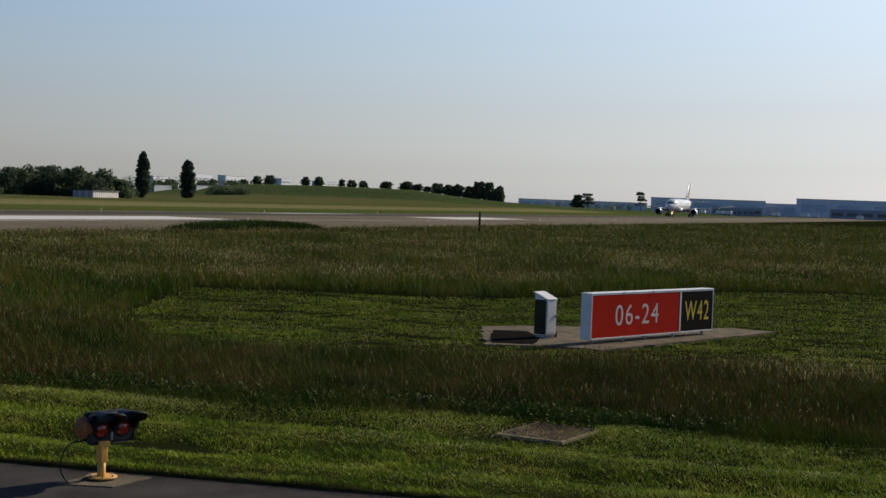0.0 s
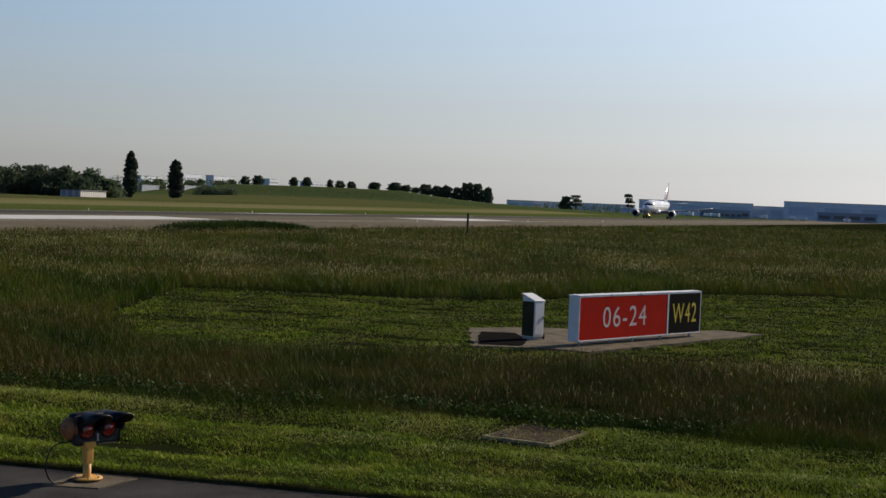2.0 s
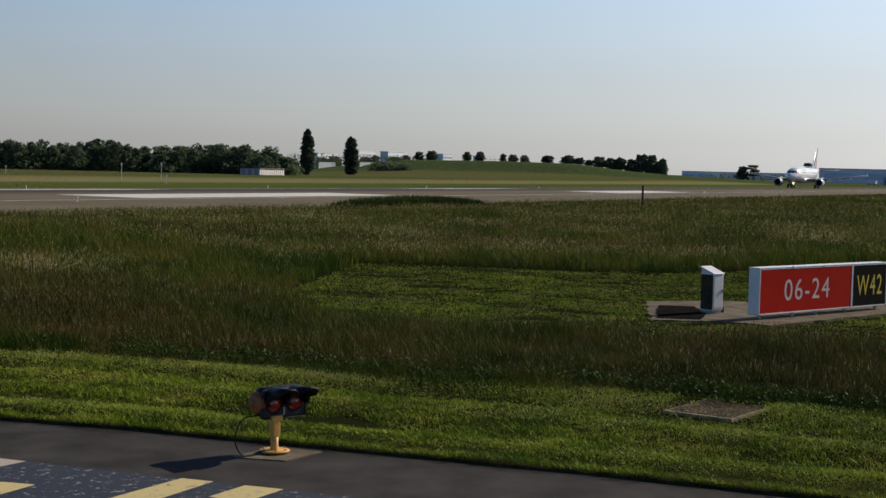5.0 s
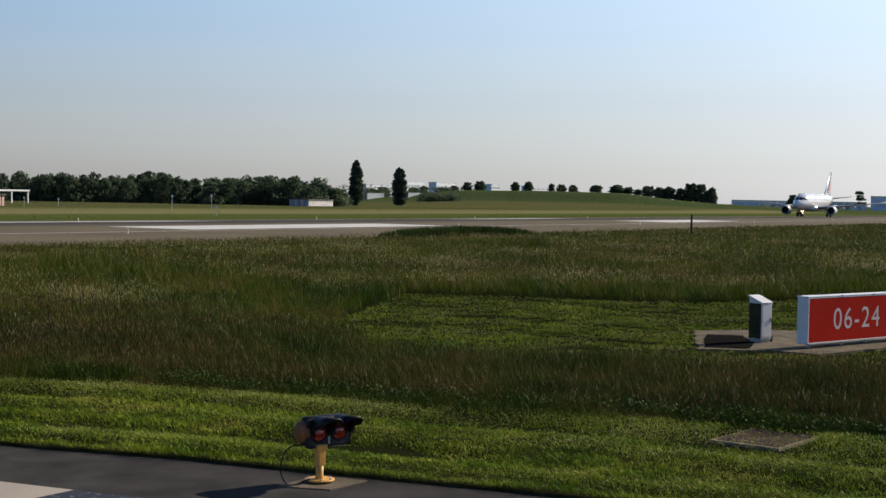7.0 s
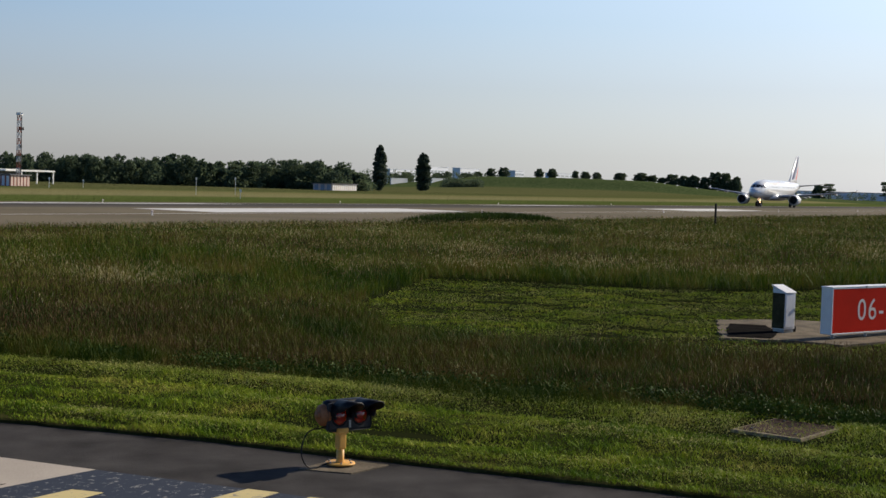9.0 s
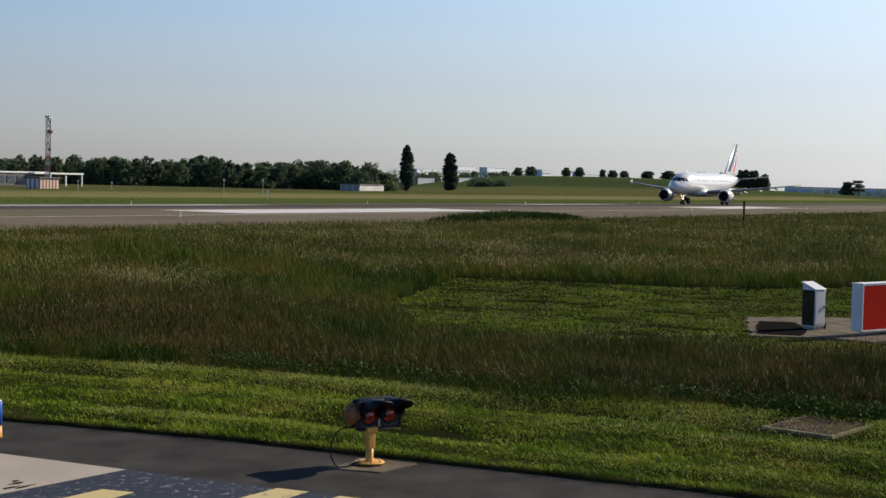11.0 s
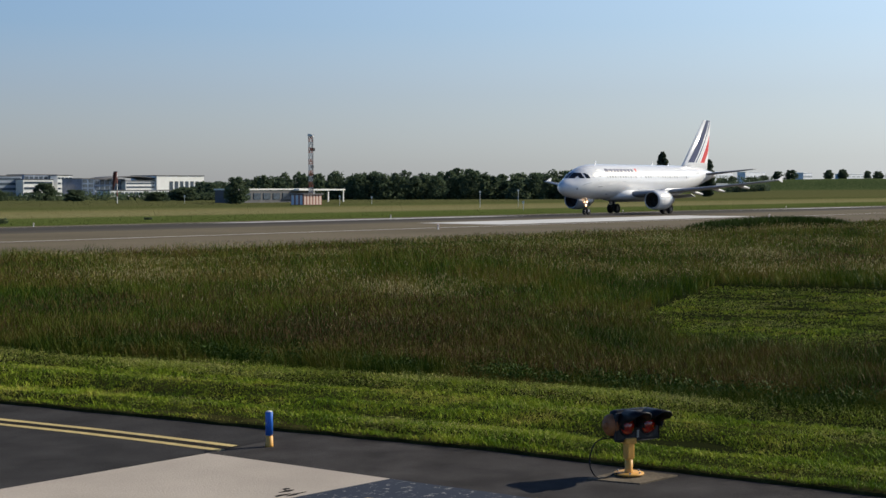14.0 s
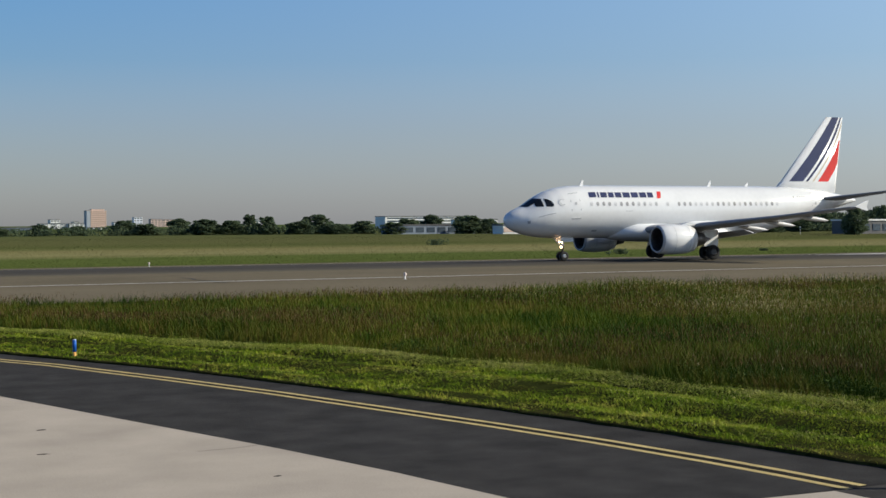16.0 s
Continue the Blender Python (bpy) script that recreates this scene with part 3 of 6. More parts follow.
# dark sheet laid where the cabinet and sign cast their shadow
tagged(new("slab_shadow", mesh_of("slab_shadow", sheet(wobble([(29.75, 10.2), (30.05, 9.3), (31.5, 9.6), (32.9, 10.3), (32.7, 11.1), (29.75, 10.2)], .08)[:-1], .0, .052), surface("shadow_dark", (0.017, 0.016, 0.015), 1.0, scale=3, fine=30, spread=0.3, bump=0.3, spec=0.0))), "dark sheet for the cast shadow beside the cabinet", "bitumen patch")
# marker posts
def build_marker(x, y):
    s = thing("marker_post", pose(x, y, 0), "blue cylinder marker with a yellow foot at the taxiway edge", "marker post", "taxiway markers")
    part("foot", lathe([(.0, .0), (.05, .0), (.048, .02), (.043, .14), (.0, .14)], 18), SIGNAL_YELLOW, s, "yellow foot", True)
    part("sleeve", lathe([(.0, .425), (.038, .425), (.045, .418), (.045, .14), (.0, .14)], 18), BLUE_PAINT, s, "bright blue sleeve", True)
    part("cap", lathe([(.0, .435), (.036, .433), (.04, .425), (.0, .424)], 18), FRAME_WHITE, s, "pale cap", True)
    return s


mk = build_marker(11.78, 13.1)
copy_thing(mk, pose(6.5, 34.7, 0, 0, 0, 40))

# hatch in the grass
h = thing("steel_hatch", pose(18.8, 5.55, .012, 0, 0, -8), "rust-brown steel hatch set in the grass", "hatch")
part("hatch_frame", boxed(-.66, -.49, -.1, .66, .49, .016, .01), surface("hatch_concrete", (0.24, 0.20, 0.14), 0.95, scale=4, fine=40, spread=0.3, bump=0.3, spec=0.05), h, "worn concrete frame")
part("plate", boxed(-.57, -.45, -.02, .62, .45, .022, .006), RUST, h, "rusty steel plate")
for x, y in ((-.42, -.3), (-.42, .3), (.47, -.3), (.47, .26), (.08, 0)):
    part("lifting_eye", boxed(x - .04, y - .02, .022, x + .04, y + .02, .03), BLACK_PLASTIC, h)
g = thing("drain_grate", pose(21.2, 8.0, .03, 0, 0, -20), "small pale drain cover half hidden in long grass", "drain")
part("rim", boxed(-.35, -.3, -.1, .35, .3, .03, .01), CONCRETE_OLD, g)
for k in range(6):
    part("bar", boxed(-.28, -.22 + k * .08, .03, .28, -.18 + k * .08, .045), RUST, g)

# dark marker pole by the runway
pl = thing("marker_pole", pose(113, 40, 0), "thin dark upright pole in the tall grass", "pole")
part("shaft", tube(bmesh.new(), (0, 0, -.1), (0, 0, 2.12), .10, .085, 10), WOOD_DARK, pl)
part("cap", lathe([(.06, 0), (.06, .04), (0, .06)], 10), WOOD_DARK, pl, m=pose(0, 0, 2.1))

# paint on the taxiway
def strip(name, pts, width, z, mat, label):
    bm = bmesh.new()
    prev = None
    for i, (x, y) in enumerate(pts):
        x0, y0 = pts[max(0, i - 1)]
        x1, y1 = pts[min(len(pts) - 1, i + 1)]
        n = math.hypot(x1 - x0, y1 - y0)
        dx, dy = -(y1 - y0) / n * width / 2, (x1 - x0) / n * width / 2
        row = bm.verts.new((x - dx, y - dy, z)), bm.verts.new((x + dx, y + dy, z))
        if prev:
            bm.faces.new((prev[0], row[0], row[1], prev[1]))
        prev = row
    bmesh.ops.recalc_face_normals(bm, faces=bm.faces[:])
    return structure(name, bm, mat, label)


SIDE = [(11.52, 13.43), (11.36, 14.6), (11.16, 15.8), (10.73, 17.85), (10.14, 20.15), (9.44, 22.6), (8.55, 25.66), (7.40, 29.05), (5.86, 33.2), (4.84, 35.2), (0.6, 43), (-7, 53.5), (-60, 119)]
SIDE = [(x + (x1 - x) * k / 4, y + (y1 - y) * k / 4) for (x, y), (x1, y1) in zip(SIDE, SIDE[1:]) for k in range(4)]
strip("side_line_ground", [(x - .15, y - .05) for x, y in SIDE], .40, .002, surface("dark_paint", (0.022, 0.018, 0.013), .9, scale=3, fine=40, spread=.3, bump=.1, spec=.08), "dark painted ground under the double line")
strip("side_line", SIDE, .12, .004, PAINT_YELLOW, "yellow double side line on the taxiway")
strip("side_line", [(x - .29, y - .10) for x, y in SIDE], .12, .004, PAINT_YELLOW, "yellow double side line on the taxiway")


def worn_paint(name, colour, under, cover):
    m, t, b = nodes_of(name)
    co, n = t.nodes.new("ShaderNodeTexCoord"), t.nodes.new("ShaderNodeTexNoise")
    n.inputs["Scale"].default_value, n.inputs["Detail"].default_value = 9, 8
    n.inputs["Roughness"].default_value = 0.75
    t.links.new(co.outputs["Object"], n.inputs["Vector"])
    r = ramp_of(t, [(cover, colour), (cover + .03, under)])
    t.links.new(n.outputs["Fac"], r.inputs[0])
    t.links.new(r.outputs[0], b.inputs["Base Color"])
    b.inputs["Roughness"].default_value = .85
    b.inputs["Specular IOR Level"].default_value = .25
    return m


BLUE_WORN = worn_paint("worn_dark_paint", (0.022, 0.030, 0.048), (0.25, 0.245, 0.23), .575)
YELLOW_WORN = worn_paint("worn_yellow_paint", (0.58, 0.47, 0.22), (0.26, 0.24, 0.19), .57)
structure("marking_ground", sheet([(11.28, 10.62), (9.68, 10.73), (4.0, 11.1), (4.0, 6.5), (11.78, 6.5)], -.05, .006), BLUE_WORN, "worn dark painted field on the concrete")
for outline in ([(10.42, 10.12), (9.3, 10.14), (9.3, 9.72), (10.50, 9.78)], [(11.5, 8.8), (10.4, 8.82), (10.4, 8.42), (11.55, 8.46)], [(11.58, 8.1), (11.0, 8.1), (11.0, 7.7), (11.64, 7.7)]):
    structure("marking_bar", sheet(outline, -.04, .010), YELLOW_WORN, "worn yellow holding bar")

# edge lights
def build_edge_light(x, y, z):
    s = thing("runway_light", pose(x, y, z), "small white elevated runway edge light", "runway light", "runway edge lights")
    part("stem", lathe([(.09, 0), (.09, .02), (.035, .03), (.03, .2), (0, .2)], 10), FRAME_WHITE, s, "", True)
    part("globe", lathe([(.07, .2), (.085, .24), (.08, .32), (.04, .38), (0, .39)], 12), LETTER_WHITE, s, "pale glass globe", True)
    return s


el = build_edge_light(31.5, 72.6, .05)
for k in (-1, 1, 2, 3, 4, 5):
    copy_thing(el, pose(31.5 + 51 * k, 72.6, .05))
for k in range(0, 6):
    x = 30 + 51 * k
    copy_thing(el, pose(x, 124.0, float(ground_z(x, 124.0)) + .05))

# transverse joint across the runway's near shoulder
joint_bm = bmesh.new()
jag = [(21.55, 82.1), (21.75, 80.3), (21.45, 78.4), (21.8, 76.2), (21.6, 74.8), (21.8, 73.4)]
cols = [[joint_bm.verts.new((x + dx, y, .064)) for dx in (-.09, .09)] for x, y in jag]
for p, q in zip(cols, cols[1:]):
    joint_bm.faces.new((p[0], p[1], q[1], q[0]))
bmesh.ops.recalc_face_normals(joint_bm, faces=joint_bm.faces[:])
structure("runway_joint", joint_bm, WOOD_DARK, "dark tarred joint across the runway shoulder")
# stains and joints on the concrete
TAR = surface("tar", (0.015, 0.014, 0.013), 0.9, scale=8, fine=60, spread=0.3, bump=0.2, spec=0.1)
rs = random.Random(3)
for x, y, a, b in ((10.14, 11.0, .10, .035), (9.95, 10.88, .12, .03), (10.2, 11.08, .05, .025), (10.08, 10.82, .14, .025), (3.7, 22.7, .09, .04), (3.3, 20.3, .08, .035), (8.1, 12.7, .06, .03), (5.6, 17.2, .05, .03), (6.1, 15.1, .07, .03)):
    pts = [(x + a * math.cos(t) * rs.uniform(.4, 1.2), y + b * math.sin(t) * rs.uniform(.4, 1.2)) for t in (2 * math.pi * i / 11 for i in range(11))]
    structure("tar_stain", sheet(pts, -.02, .0065), TAR, "dark tar stain on the concrete")
for pts in ([(6.25, 19.75), (5.74, 19.58), (5.25, 19.55)], [(7.75, 13.36), (6, 13.2), (2, 13.0)], [(11.0, 13.38), (11.7, 13.42), (12.8, 13.42)], [(3.9, 27.4), (3.0, 26.9)]):
    strip("joint", wobble(pts, .03), .012, .0068, TAR, "dark joint line in the pavement")


# ---- airliner (x forward from the nose gear, y to its left, z up) ----
NOSE = 5.07
BODY = [(0, 3.22, 3.06, .06), (.05, 3.4, 2.92, .26), (.15, 3.55, 2.78, .44), (.35, 3.74, 2.58, .68), (.8, 3.99, 2.34, 1.0), (1.5, 4.27, 2.1, 1.34), (2.1, 4.66, 1.97, 1.53), (2.7, 5.03, 1.88, 1.68), (3.4, 5.37, 1.83, 1.8),
        (4.3, 5.65, 1.79, 1.89), (5.4, 5.81, 1.77, 1.95), (7, 5.87, 1.76, 1.975), (21.5, 5.87, 1.76, 1.975), (23.5, 5.87, 2.02, 1.96), (26, 5.84, 2.6, 1.78), (28.5, 5.72, 3.22, 1.42), (30.5, 5.5, 3.75, 1.05),
        (32.2, 5.22, 4.2, .68), (33.4, 4.98, 4.5, .38), (33.84, 4.84, 4.62, .16)]
BX, BT, BB, BW = (np.array(c) for c in zip(*BODY))


def skin(xn, th, out=0.0):
    """Point on the fuselage at xn behind the nose; th: degrees from the top towards the left side."""
    top, low, w = (float(np.interp(xn, BX, v)) for v in (BT, BB, BW))
    zc = low + (top - low) * 0.5
    h = (top - low) / 2
    a = radians(th)
    return Vector((NOSE - xn, (w + out) * math.sin(a), zc + (h + out) * math.cos(a)))


def patch(bm, xn0, xn1, th0, th1, out=0.012, nx=3, nt=3, lean=0.0, th0b=None, th1b=None):
    """A piece of skin between two stations and two angles; lean shifts the upper edge aft."""
    rows = []
    for i in range(nx + 1):
        u = i / nx
        a0 = th0 + (0 if th0b is None else (th0b - th0) * u)
        a1 = th1 + (0 if th1b is None else (th1b - th1) * u)
        rows.append([bm.verts.new(skin(xn0 + (xn1 - xn0) * u + lean * (1 - j / nt), a0 + (a1 - a0) * j / nt, out)) for j in range(nt + 1)])
    for a, b in zip(rows, rows[1:]):
        for j in range(nt):
            bm.faces.new((a[j], b[j], b[j + 1], a[j + 1]))
    bmesh.ops.recalc_face_normals(bm, faces=bm.faces[:])
    return bm


def z_angle(xn, z):
    top, low = float(np.interp(xn, BX, BT)), float(np.interp(xn, BX, BB))
    return math.degrees(math.acos(max(-1, min(1, (z - (top + low) / 2) / ((top - low) / 2)))))


def pane_by_angle(rows, side):
    bm = bmesh.new()
    prev = None
    for th, z0, z1 in rows:
        col = []
        for k in range(5):
            z, lo, hi = z0 + (z1 - z0) * k / 4, 0.3, 6.5
            for _ in range(24):
                mid = (lo + hi) / 2
                lo, hi = (mid, hi) if skin(mid, th).z < z else (lo, mid)
            col.append(bm.verts.new(skin(lo - .01, side * th, .015)))
        if prev:
            for k in range(4):
                bm.faces.new((prev[k], col[k], col[k + 1], prev[k + 1]))
        prev = col
    bmesh.ops.recalc_face_normals(bm, faces=bm.faces[:])
    return bm


def pane_by_station(rows, side):
    bm = bmesh.new()
    prev = None
    for xn, z0, z1 in rows:
        col = [bm.verts.new(skin(xn, side * z_angle(xn, z0 + (z1 - z0) * k / 4), .015)) for k in range(5)]
        if prev:
            for k in range(4):
                bm.faces.new((prev[k], col[k], col[k + 1], prev[k + 1]))
        prev = col
    bmesh.ops.recalc_face_normals(bm, faces=bm.faces[:])
    return bm


def foil(stations, seg=10):
    """A wing: stations of (point of the leading edge, chord, thickness, up-axis) joined up; chord runs aft."""
    bm = bmesh.new()
    rings = []
    for (x, y, z), c, th, ax in stations:
        ring = []
        for i in range(2 * seg):
            side = 1 if i < seg else -1
            u = i / seg if i < seg else 2 - i / seg
            u = u * u * (3 - 2 * u) if u < 1 else u
            t = 5 * th * (0.2969 * math.sqrt(max(u, 0)) - 0.126 * u - 0.3516 * u * u + 0.2843 * u ** 3 - 0.1036 * u ** 4) * c * side
            ring.append(bm.verts.new((x - u * c, y + (t if ax == "y" else 0), z + (t if ax == "z" else 0))))
        rings.append(ring)
    n = 2 * seg
    for a, b in zip(rings, rings[1:]):
        for i in range(n):
            bm.faces.new((a[i], a[(i + 1) % n], b[(i + 1) % n], b[i]))
    bm.faces.new(rings[0])
    bm.faces.new(rings[-1])
    bmesh.ops.remove_doubles(bm, verts=bm.verts[:], dist=0.0005)
    bmesh.ops.recalc_face_normals(bm, faces=bm.faces[:])
    return bm


FIN = ((5.35, 24.9, 31.75), (6.3, 26.0, 31.85), (11.76, 30.75, 32.55))      # height, leading edge, trailing edge


def fin_at(h, u, side, out):
    z, le, te = (float(np.interp(h, [0, 1], [FIN[1][k], FIN[2][k]])) for k in range(3))
    c = te - le
    t = 5 * 0.10 * (0.2969 * math.sqrt(u) - 0.126 * u - 0.3516 * u * u + 0.2843 * u ** 3 - 0.1036 * u ** 4) * c
    return (NOSE - le - u * c, side * (t + out), z)


def fin_stripe(u0, u1, v0, v1, side, h0=0.0, n=14):
    bm = bmesh.new()
    prev = None
    for i in range(n + 1):
        h = h0 + (1 - h0) * i / n
        a, b = u0 + (v0 - u0) * i / n, u1 + (v1 - u1) * i / n
        a, b = min(a, 0.985), min(b, 0.985)
        if b - a < 0.004:
            break
        row = [bm.verts.new(fin_at(h, a + (b - a) * k / 4, side, 0.012)) for k in range(5)]
        if prev:
            for k in range(4):
                bm.faces.new((prev[k], prev[k + 1], row[k + 1], row[k]))
        prev = row
    bmesh.ops.recalc_face_normals(bm, faces=bm.faces[:])
    return bm


def build_airliner():
    # wing grey lowered to put the underside's shade into the colour
    grey = surface("wing_grey_shaded", (0.25, 0.27, 0.31), 0.45, metal=0.0, scale=0.7, fine=6, spread=0.1, bump=0.02)
    dark_glass = surface("cockpit_glass", (0.012, 0.014, 0.018), 0.08, scale=2, fine=8, spread=0.1, bump=0)
    pane_mat = surface("cabin_window", (0.54, 0.55, 0.57), 0.3, scale=2, fine=8, spread=0.2, bump=0, island=0.5)
    navy = surface("navy_paint", (0.025, 0.035, 0.11), 0.35, scale=1, fine=6, spread=0.08, bump=0)
    red = surface("red_paint", (0.72, 0.035, 0.03), 0.35, scale=1, fine=6, spread=0.08, bump=0)
    gold = surface("beige_paint", (0.62, 0.52, 0.36), 0.4, scale=1, fine=6, spread=0.08, bump=0)
    seam = surface("door_seam", (0.38, 0.40, 0.43), 0.5, scale=2, fine=10, spread=0.1, bump=0)
    bare = surface("bare_metal", (0.55, 0.56, 0.58), 0.25, metal=0.9, scale=2, fine=20, spread=0.1, bump=0.02)
    hot = surface("exhaust_metal", (0.13, 0.12, 0.115), 0.45, metal=0.8, scale=3, fine=20, spread=0.25, bump=0.05)
    black = surface("tyre_and_inlet_black", (0.018, 0.018, 0.019), 0.85, scale=5, fine=40, spread=0.2, bump=0.1)
    lamp = glow("landing_light", (1.0, 0.66, 0.42), 7.0)
    hub = surface("wheel_hub", (0.075, 0.075, 0.08), 0.5, metal=0.4, scale=3, fine=20, spread=0.2, bump=0.02)
    fairing_grey = surface("fairing_grey", (0.50, 0.51, 0.53), 0.4, scale=1, fine=8, spread=0.1, bump=0)
    a = thing("airliner", pose(462, 98.5, 0.06, 0, 0, 180), "white twin-engine airliner rolling along the runway", "airplane")

    bm = bmesh.new()
    seg = 40
    xs = np.unique(np.concatenate([BX, np.linspace(0.5, 7, 16), np.linspace(7, 21.5, 10), np.linspace(21.5, 33.5, 14)]))
    rings = [[bm.verts.new(skin(x, 360 * i / seg)) for i in range(seg)] for x in xs]
    for p, q in zip(rings, rings[1:]):
        for i in range(seg):
            bm.faces.new((p[i], p[(i + 1) % seg], q[(i + 1) % seg], q[i]))
    bm.faces.new(rings[0]), bm.faces.new(rings[-1])
    bmesh.ops.recalc_face_normals(bm, faces=bm.faces[:])
    body = part("fuselage", bm, WHITE_COAT, a, "glossy white fuselage", True)
    # belly fairing
    bm = bmesh.new()
    rings = []
    for xn, w, zt, zb in ((8.9, .8, 2.3, 1.78), (9.8, 1.7, 2.85, 1.6), (10.8, 2.1, 3.1, 1.48), (12.2, 2.2, 3.1, 1.42), (17.5, 2.15, 2.9, 1.42), (19.2, 1.8, 2.6, 1.55), (20.8, .9, 2.1, 1.78)):
        rings.append([bm.verts.new((NOSE - xn, w * math.copysign(abs(math.cos(t)) ** 0.7, math.cos(t)), (zt + zb) / 2 + (zt - zb) / 2 * math.sin(t))) for t in (2 * math.pi * i / 24 for i in range(24))])
    for p, q in zip(rings, rings[1:]):
        for i in range(24):
            bm.faces.new((p[i], p[(i + 1) % 24], q[(i + 1) % 24], q[i]))
    bm.faces.new(rings[0]), bm.faces.new(rings[-1])
    bmesh.ops.recalc_face_normals(bm, faces=bm.faces[:])
    part("belly_fairing", bm, WHITE_COAT, a, "", True)

    # cockpit panes, doors, titles, cabin windows on both sides
    for s in (1, -1):
        # panes lie between two heights, from one angle or station to the next
        rows = [(th, 4.2 + .04 * (th < 8), 4.86 - .002 * th) for th in (2, 9, 16, 23, 29, 34)]
        part("cockpit_window", pane_by_angle(rows, s), dark_glass, a, "dark windshield pane", True)
        part("cockpit_window", pane_by_station(((2.10, 4.2, 4.36), (2.22, 4.2, 4.66), (2.36, 4.2, 4.80), (2.66, 4.2, 4.80)), s), dark_glass, a, "dark cockpit side window", True)
        part("cockpit_window", pane_by_station(((2.84, 4.2, 4.80), (3.1, 4.2, 4.77), (3.3, 4.2, 4.62), (3.42, 4.24, 4.40)), s), dark_glass, a, "dark cockpit side window", True)
        for xd in (4.82, 28.1):
            zl, zh = (3.22, 5.2) if xd < 10 else (3.7, 5.3)
            d0 = part("door", patch(bmesh.new(), xd, xd + .83, s * z_angle(xd, zh), s * z_angle(xd, zl), 0.008), seam, a, "white passenger door with a grey seam", True)
            part("door_panel", patch(bmesh.new(), xd + .05, xd + .78, s * z_angle(xd, zh - .05), s * z_angle(xd, zl + .07), 0.016), WHITE_COAT, d0, "", True)
            part("door_window", patch(bmesh.new(), xd + .34, xd + .5, s * z_angle(xd, 4.5), s * z_angle(xd, 4.3), 0.022), pane_mat, d0, "", True)
        x = 6.5
        for wdt in (.76, .28, .70, .62, .70, .76, .76, .74, .64):
            part("title_bar", patch(bmesh.new(), x, x + wdt - .12, s * z_angle(x, 5.30), s * z_angle(x, 4.90), 0.01, 2, 2, 0.06), navy, a, "dark blue bar of the painted title", True)
            x += wdt
        part("title_slash", patch(bmesh.new(), x + .16, x + .52, s * z_angle(x, 5.38), s * z_angle(x, 4.84), 0.01, 3, 3, 0.26), red, a, "red slanted title mark", True)
        w0 = None
        for i in range(34):
            xn = 6.6 + 0.533 * i
            if i in (12, 14):
                continue
            th = z_angle(xn, 4.40)
            c = skin(xn, s * th, 0.004)
            nrm = (skin(xn, s * th, 0.5) - skin(xn, s * th, 0.0)).normalized()
            xa = Vector((1, 0, 0))
            m = Matrix((xa, nrm.cross(xa), nrm)).transposed().to_4x4()
            m.translation = c
            if w0 is None:
                bm = bmesh.new()
                bmesh.ops.create_circle(bm, cap_ends=True, segments=12, radius=1)
                bmesh.ops.scale(bm, vec=(.125, .18, 1), verts=bm.verts[:])
                ex = bmesh.ops.extrude_face_region(bm, geom=bm.faces[:])
                bmesh.ops.translate(bm, vec=(0, 0, 0.008), verts=[v for v in ex["geom"] if isinstance(v, bmesh.types.BMVert)])
                w0 = part("cabin_window", bm, pane_mat, a, "small grey cabin window", m=m)
            else:
                again("cabin_window", w0, a, m)

    # wings
    for s in (1, -1):
        st = []
        for y, le, c, z, th in ((1.2, 10.6, 7.1, 2.3, .13), (1.95, 11.15, 6.7, 2.36, .13), (6.4, 13.55, 4.1, 2.74, .12), (11.5, 16.2, 2.75, 3.28, .11), (16.7, 18.95, 1.5, 3.95, .10)):
            st.append(((NOSE - le, s * y, z), c, th, "z"))
        wing = part("wing", foil(st), grey, a, "swept wing in a darkened grey", True)
        bm = bmesh.new()
        rows = [[bm.verts.new((NOSE - x, s * (16.74 + k), z)) for k in (-.03, .03)] for x, z in ((19.4, 4.0), (20.45, 4.42), (20.65, 4.42), (20.5, 4.0), (20.6, 3.7), (20.4, 3.7))]
        for k in (0, 1):
            bm.faces.new([r[k] for r in rows])
        for p, q in zip(rows, rows[1:] + rows[:1]):
            bm.faces.new((p[0], q[0], q[1], p[1]))
        bmesh.ops.recalc_face_normals(bm, faces=bm.faces[:])
        part("tip_fence", bm, WHITE_COAT, wing, "white wing tip fence")
        for y, xn, z in ((6.9, 17.9, 2.45), (9.6, 18.35, 2.78), (12.5, 19.1, 3.15)):
            bm = lathe([(.02, -1.5), (.12, -1.1), (.18, -.3), (.17, .4), (.10, 1.0), (.02, 1.4)], 10, "x")
            part("flap_fairing", bm, fairing_grey, wing, "pale grey flap track fairing", True, pose(NOSE - xn, s * y, z, 0, -6, 0))
        bm = foil([((NOSE - 17.35, s * 2.0, 2.0), 1.5, .10, "z"), ((NOSE - 17.5, s * 6.3, 2.36), 1.2, .10, "z")], 6)
        bmesh.ops.rotate(bm, cent=(NOSE - 17.4, 0, 2.2), matrix=Matrix.Rotation(radians(-14), 3, "Y"), verts=bm.verts[:])
        part("flap", bm, grey, wing, "", True)
        # tailplane
        part("tailplane", foil([((NOSE - 28.9, s * .3, 4.75), 3.6, .10, "z"), ((NOSE - 29.3, s * .9, 4.82), 3.3, .10, "z"), ((NOSE - 32.4, s * 6.2, 5.45), 1.35, .09, "z")]), grey, a, "grey tailplane", True)
        # engine
        ec = Vector((NOSE - 9.95, s * 5.75, 1.66))
